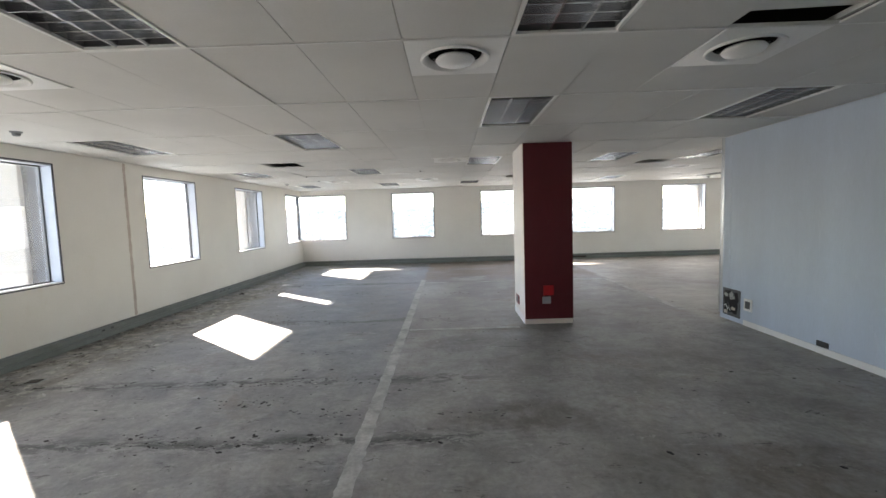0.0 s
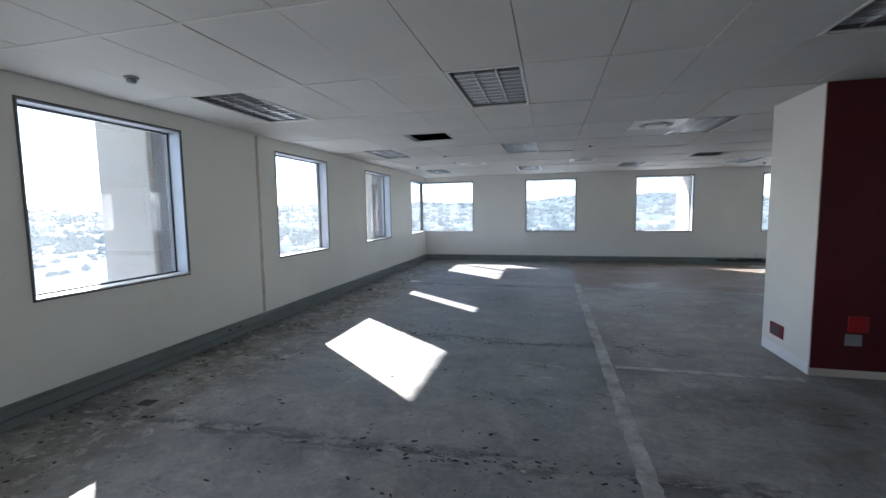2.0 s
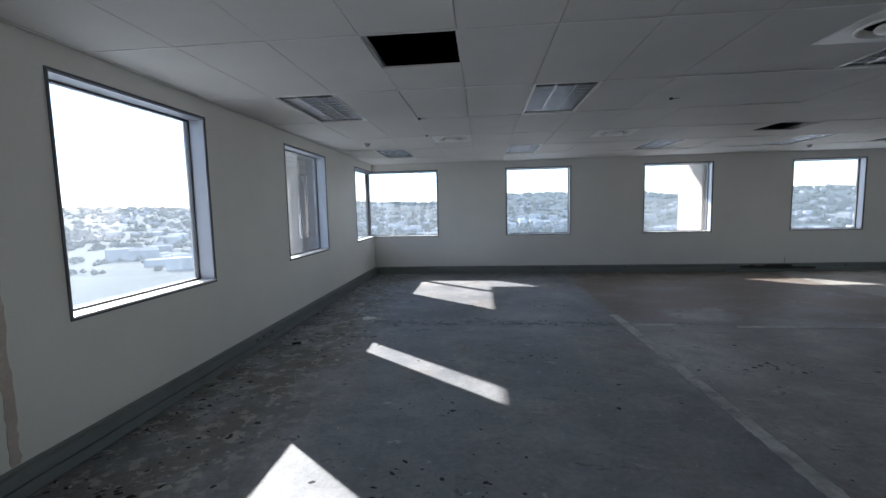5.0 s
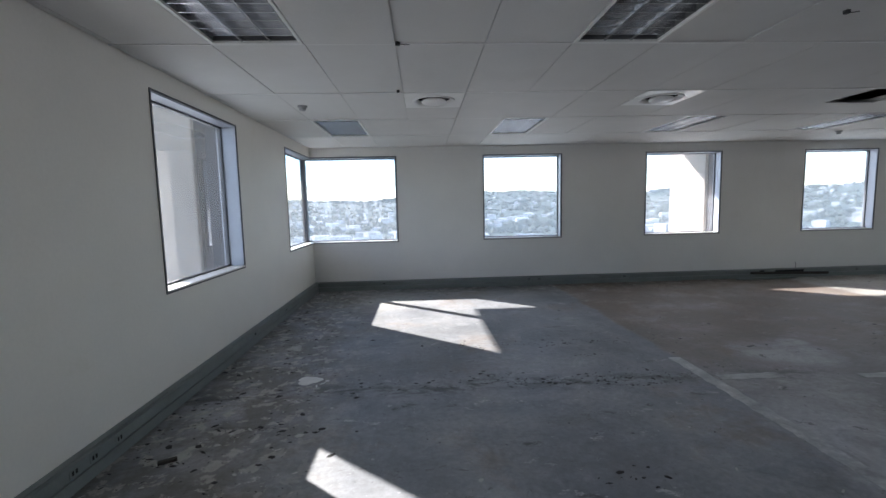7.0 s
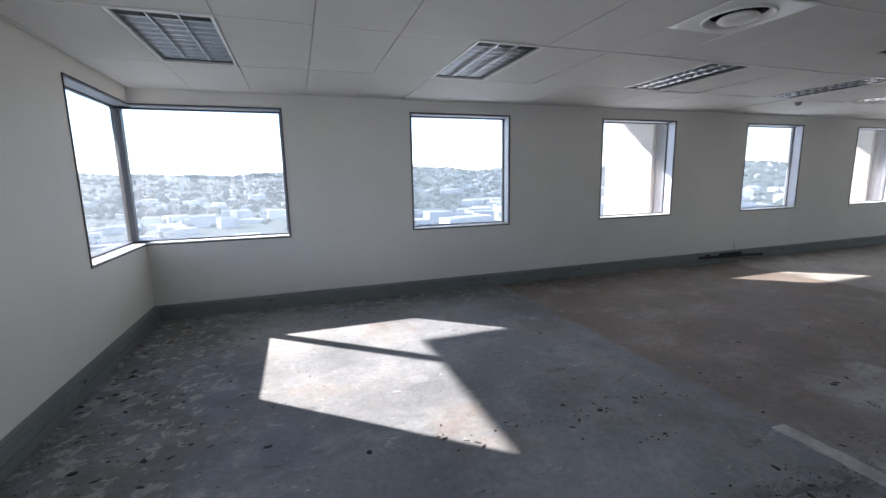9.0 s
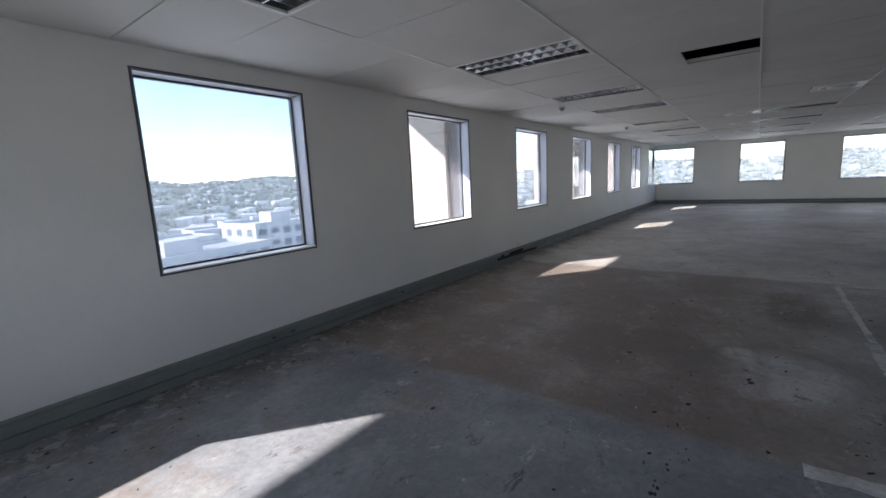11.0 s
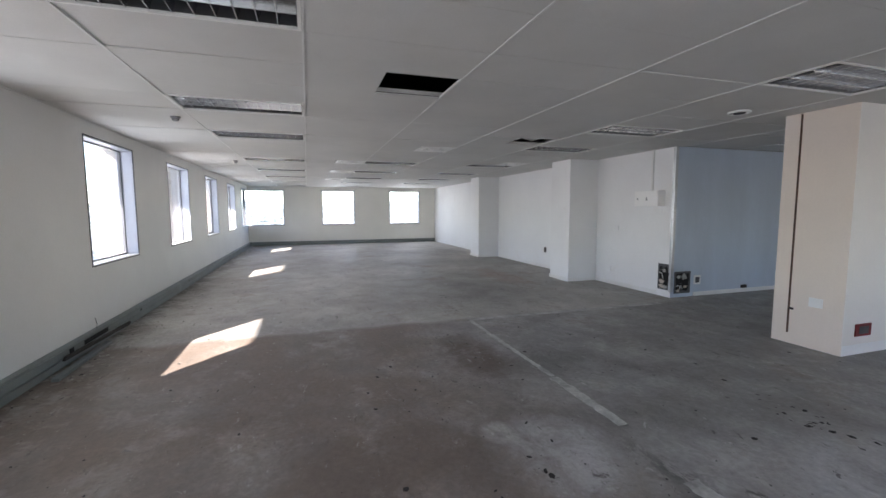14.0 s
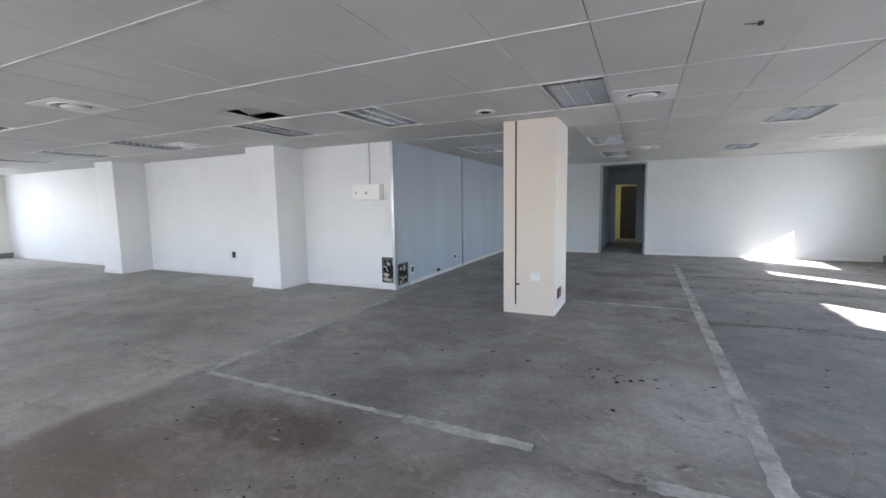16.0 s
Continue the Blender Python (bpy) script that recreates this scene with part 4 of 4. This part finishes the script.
def scatter(name, label, n, place, size, mat, seed):
    """Loose flakes: low uneven wedges."""
    r = random.Random(seed)
    verts, faces = [], []
    while n > 0:
        x, y = place(r)
        if not (W + 0.07 < x < E - 0.1 and S + 0.05 < y < N - 0.07) or (x > BLUE - 0.05 and y < CORE + 0.05):
            continue
        if CX0 - 0.05 < x < CX1 + 0.05 and CY0 - 0.05 < y < CY1 + 0.05:
            continue
        n -= 1
        s = size * min(3.0, math.exp(r.gauss(-0.2, 0.7)))
        a, l, h = r.gauss(0, 0.6), r.uniform(0.25, 0.75), s * r.uniform(0.06, 0.25)
        b = len(verts)
        for k in range(5):
            q = a + 2 * math.pi * k / 5 + r.uniform(-0.35, 0.35)
            u, v = s * math.cos(q), s * l * math.sin(q)
            c, d = math.cos(a), math.sin(a)
            verts.append((x + u * c - v * d, y + u * d + v * c, 0.0))
        verts.append((x + r.uniform(-0.3, 0.3) * s, y + r.uniform(-0.3, 0.3) * s, h))
        faces += [(b + k, b + (k + 1) % 5, b + 5) for k in range(5)]
    me = bpy.data.meshes.new(name)
    me.from_pydata(verts, [], faces)
    me.materials.append(mat)
    return tagged(new(name, me), label, "debris", "", "stuff")


def anywhere(r):
    return r.uniform(W, E), r.uniform(S, N)


def wing(r):
    return r.uniform(W, BLUE), r.uniform(S, N)


def west_margin(r):
    return W + abs(r.gauss(0.35, 0.45)), r.uniform(1.0, N)


def north_margin(r):
    return r.uniform(W, 9), N - abs(r.gauss(0.25, 0.3))


def lines(r):
    y = r.choice((2.7, 3.83, 6.2, 9.85, 9.95, 10.88))
    return r.choice((r.uniform(-4.4, 0.6), r.gauss(-1.3, 0.5))), y + r.gauss(0, 0.07)


def middle(r):
    return r.gauss(2.3, 0.5), r.gauss(10.5, 0.4)


HEAPS = [(rng.uniform(W + 0.3, 0.8), rng.uniform(0.8, 10.6), rng.uniform(0.08, 0.30), rng.uniform(0.02, 0.07)) for _ in range(60)]


def heaps(r):
    x, y, u, v = r.choice(HEAPS)
    return x + r.gauss(0, u), y + r.gauss(0, v)


scatter("glue_heaps", "small clumps of dark crumbled glue on the concrete", 1000, heaps, 0.010, M_crumb, 31)
scatter("dark_crumbs", "dark crumbs of old glue on the concrete", 700, wing, 0.009, M_crumb, 11)
scatter("dark_crumbs", "dark crumbs of old glue along the west wall", 1200, west_margin, 0.011, M_crumb, 12)
scatter("dark_crumbs", "dark crumbs of old glue in lines", 900, lines, 0.009, M_crumb, 13)
scatter("dark_crumbs", "dark crumbs scattered over the whole floor", 400, anywhere, 0.009, M_crumb, 14)
scatter("dark_crumbs", "dark crumbs along the north wall", 600, north_margin, 0.008, M_crumb, 15)
scatter("dark_crumbs", "dark crumbs in a patch on the floor", 90, middle, 0.009, M_crumb, 18)
scatter("pale_chips", "pale chips of paint and plaster near the wall", 500, west_margin, 0.012, M_chip, 16)
scatter("pale_chips", "pale chips of paint along the north wall", 300, north_margin, 0.010, M_chip, 17)
scatter("pale_chips", "pale chips of plaster on the floor", 260, wing, 0.007, M_chip, 19)

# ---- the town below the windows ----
def glow_material(name, stops, scale, glow, rough=0.9, wide=0.004, lit_east=None):
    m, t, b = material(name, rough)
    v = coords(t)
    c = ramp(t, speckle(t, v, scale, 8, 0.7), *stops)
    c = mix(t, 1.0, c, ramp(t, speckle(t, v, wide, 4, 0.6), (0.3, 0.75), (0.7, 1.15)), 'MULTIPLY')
    # paler base colour towards the east, painting in the sun on those slopes
    if lit_east:
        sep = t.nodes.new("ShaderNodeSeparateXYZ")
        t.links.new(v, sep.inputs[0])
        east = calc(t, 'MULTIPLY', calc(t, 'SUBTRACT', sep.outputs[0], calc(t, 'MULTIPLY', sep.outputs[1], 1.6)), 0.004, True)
        c = mix(t, calc(t, 'MULTIPLY', east, 0.85), c, lit_east)
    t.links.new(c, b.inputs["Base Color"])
    # blue emission puts distance haze into the colour; these are no lamps
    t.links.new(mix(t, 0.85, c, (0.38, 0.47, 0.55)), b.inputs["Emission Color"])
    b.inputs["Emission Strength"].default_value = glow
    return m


# strength of the glow that makes land and buildings look hazy and lit
HAZE_GLOW = 0.15
M_land = glow_material("wooded slopes", ((0.35, (0.045, 0.062, 0.045)), (0.6, (0.065, 0.085, 0.062)), (0.75, (0.085, 0.09, 0.08))), 0.05, HAZE_GLOW, lit_east=(0.36, 0.35, 0.30))
M_trees = glow_material("tree crowns", ((0.3, (0.022, 0.034, 0.026)), (0.7, (0.055, 0.07, 0.05))), 0.2, HAZE_GLOW, lit_east=(0.20, 0.21, 0.16))
M_houses = glow_material("pale house walls", ((0.35, (0.20, 0.195, 0.19)), (0.5, (0.42, 0.41, 0.40)), (0.7, (0.60, 0.59, 0.58))), 0.03, HAZE_GLOW)
# the nearer blocks glow too, more weakly
M_flats = glow_material("white apartment walls", ((0.3, (0.36, 0.37, 0.38)), (0.7, (0.50, 0.50, 0.49))), 0.4, HAZE_GLOW * 0.55)
M_panes = glow_material("grey window bands", ((0.3, (0.10, 0.12, 0.14)), (0.7, (0.22, 0.25, 0.28))), 0.6, HAZE_GLOW * 0.12)
M_roofs = glow_material("flat grey roofs", ((0.3, (0.30, 0.31, 0.32)), (0.7, (0.48, 0.48, 0.48))), 0.3, HAZE_GLOW * 0.6)


def height(x, y):
    """The lie of the land: a valley floor, with a ridge to the north and lower ground to the west."""
    r = math.hypot(x, y)
    az = math.atan2(x, y)
    ridge = 38 + 8 * math.sin(3.1 * az + 0.6) + 6 * math.sin(9.7 * az) + 4 * math.sin(23 * az + 1) + 2.5 * math.sin(61 * az)
    ridge *= 1 / (1 + math.exp(-(az + 0.95) * 5.0))
    ridge *= 1 / (1 + math.exp((az - 2.3) * 5.0))
    f = min(1.0, max(0.0, (r - 420) / 1500.0))
    f = f * f * (3 - 2 * f)
    bumps = 5 * math.sin(x / 160.0) * math.sin(y / 130.0 + 1) * min(1, r / 700)
    return -34 + f * (ridge + 34) + bumps * (f > 0.02) * f * 2


verts, faces = [], []
RINGS = [0, 30, 60, 100, 160, 240, 340, 450, 560, 680, 810, 950, 1100, 1260, 1430, 1610, 1800, 2000, 2300, 2700, 3300, 4200, 4900]
STEPS = 144
for r in RINGS:
    for k in range(STEPS):
        a = 2 * math.pi * k / STEPS
        x, y = r * math.sin(a), r * math.cos(a)
        verts.append((x, y, height(x, y) if r < 2050 else height(x * 2000 / r, y * 2000 / r) - (r - 2000) * 0.02))
for q in range(len(RINGS) - 1):
    for k in range(STEPS):
        k2 = (k + 1) % STEPS
        faces.append((q * STEPS + k, (q + 1) * STEPS + k, (q + 1) * STEPS + k2, q * STEPS + k2))
me = bpy.data.meshes.new("ground")
me.from_pydata(verts, [], faces)
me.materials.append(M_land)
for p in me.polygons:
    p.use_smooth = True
tagged(new("ground", me), "wooded hillside and valley floor of the town, haze added as glow", "ground", "", "structure")


def houses(name, label, n, near, far, seed):
    r = random.Random(seed)
    v, f = [], []
    while n > 0:
        a, d = r.uniform(-1.75, 2.0), near + (far - near) * r.random() ** 0.8
        x, y = d * math.sin(a), d * math.cos(a)
        n -= 1
        if a < -0.75 and (d > 600 or r.random() < 0.6):
            continue
        w, l, h = r.uniform(4, 10), r.uniform(4, 8), r.choice((2.5, 3, 3.5, 5, 6))
        if d < 780:
            w, l, h = w * 2.2, l * 1.8, h * 1.5
        if a < -0.9 and d < 900:
            h = 2.5
        z, t = height(x, y) - 1, r.uniform(-0.5, 0.5) + a
        c, s = math.cos(t), math.sin(t)
        b = len(v)
        for zz in (z, z + h + 1):
            for ux, uy in ((-w, -l), (w, -l), (w, l), (-w, l)):
                v.append((x + (ux * c + uy * s) / 2, y + (-ux * s + uy * c) / 2, zz))
        rr = r.random() * 2.2
        for ux in (-w * 0.8, w * 0.8):
            v.append((x + ux * c / 2, y - ux * s / 2, z + h + 1 + rr))
        f += [(b, b + 1, b + 5, b + 4), (b + 1, b + 2, b + 6, b + 5), (b + 2, b + 3, b + 7, b + 6), (b + 3, b, b + 4, b + 7),
              (b + 4, b + 5, b + 9, b + 8), (b + 6, b + 7, b + 8, b + 9), (b + 5, b + 6, b + 9), (b + 7, b + 4, b + 8)]
    me = bpy.data.meshes.new(name)
    me.from_pydata(v, [], f)
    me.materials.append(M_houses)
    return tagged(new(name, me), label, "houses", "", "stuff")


def woods(name, label, n, near, far, size, seed):
    r = random.Random(seed)
    v, f = [], []
    for _ in range(n):
        a, d = r.uniform(-1.75, 2.0), near + (far - near) * r.random()
        x, y = d * math.sin(a), d * math.cos(a)
        z = height(x, y)
        for _ in range(3):
            s = size * r.uniform(0.5, 1.2)
            px, py, pz = x + r.gauss(0, size * 0.7), y + r.gauss(0, size * 0.7), z + s * r.uniform(0.3, 0.8)
            b = len(v)
            for k in range(5):
                q = 2 * math.pi * k / 5 + r.random()
                v.append((px + s * math.cos(q) * r.uniform(0.7, 1.1), py + s * math.sin(q) * r.uniform(0.7, 1.1), pz + s * r.uniform(-0.3, 0.1)))
            v.append((px, py, pz + s * r.uniform(0.5, 0.9)))
            v.append((px, py, pz - s * 0.7))
            f += [(b + k, b + (k + 1) % 5, b + 5) for k in range(5)] + [(b + (k + 1) % 5, b + k, b + 6) for k in range(5)]
    me = bpy.data.meshes.new(name)
    me.from_pydata(v, [], f)
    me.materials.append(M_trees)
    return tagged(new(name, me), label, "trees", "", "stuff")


houses("far_houses", "pale houses scattered over the far hillside", 2300, 700, 2000, 21)
houses("valley_houses", "white buildings crowded on the valley floor", 380, 330, 780, 22)
woods("far_woods", "blue-green trees between the far houses", 6500, 520, 2000, 5.2, 23)
woods("valley_trees", "dark trees between the valley buildings", 900, 330, 720, 3.0, 24)


def apartment(m, w, d, floors, bays, label):
    t = thing("apartment_building", label, "building", m)
    h = floors * 3.0
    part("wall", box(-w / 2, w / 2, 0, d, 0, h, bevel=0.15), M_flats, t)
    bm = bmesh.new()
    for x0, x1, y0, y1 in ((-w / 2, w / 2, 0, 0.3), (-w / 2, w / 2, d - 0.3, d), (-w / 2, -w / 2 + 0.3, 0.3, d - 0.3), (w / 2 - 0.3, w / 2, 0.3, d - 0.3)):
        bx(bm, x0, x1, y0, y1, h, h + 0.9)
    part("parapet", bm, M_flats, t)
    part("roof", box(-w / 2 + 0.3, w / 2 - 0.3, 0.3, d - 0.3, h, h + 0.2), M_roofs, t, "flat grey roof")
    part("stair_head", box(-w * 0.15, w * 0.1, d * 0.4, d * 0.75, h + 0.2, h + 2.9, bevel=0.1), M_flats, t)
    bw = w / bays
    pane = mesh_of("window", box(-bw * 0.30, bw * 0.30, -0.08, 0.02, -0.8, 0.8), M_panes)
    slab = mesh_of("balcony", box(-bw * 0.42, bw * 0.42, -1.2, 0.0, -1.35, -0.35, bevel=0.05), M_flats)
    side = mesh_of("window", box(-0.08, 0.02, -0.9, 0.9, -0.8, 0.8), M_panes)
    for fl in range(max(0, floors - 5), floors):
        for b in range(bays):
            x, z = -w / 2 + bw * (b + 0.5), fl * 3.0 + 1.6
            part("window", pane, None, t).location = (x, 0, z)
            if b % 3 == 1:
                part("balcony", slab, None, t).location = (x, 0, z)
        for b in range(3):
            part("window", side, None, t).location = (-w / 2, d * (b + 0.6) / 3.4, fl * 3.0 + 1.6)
    return t


FLATS = [(34, 92, 30, 14, 8, 8, 12), (62, 104, 24, 14, 9, 7, 4), (14, 128, 30, 16, 6, 8, -6), (92, 118, 26, 14, 8, 7, -18), (48, 150, 36, 16, 7, 10, 8),
         (-22, 190, 40, 18, 4, 10, 4), (84, 172, 34, 16, 7, 9, -8), (122, 150, 30, 14, 8, 8, -22), (-70, 230, 36, 18, 3, 9, 12), (20, 230, 44, 18, 4, 11, 2),
         (130, 230, 40, 16, 6, 10, -14), (180, 150, 36, 16, 7, 9, -36), (-130, 280, 50, 20, 3, 12, 20), (70, 290, 50, 18, 4, 12, -4)]
for n, (x, y, w, d, fl, bays, rz) in enumerate(FLATS):
    apartment(pose(x, y, -34, 0, 0, rz), w, d, fl, bays, "white flat-roofed apartment block with balconies" if fl > 5 else "low white flat-roofed block in the valley")
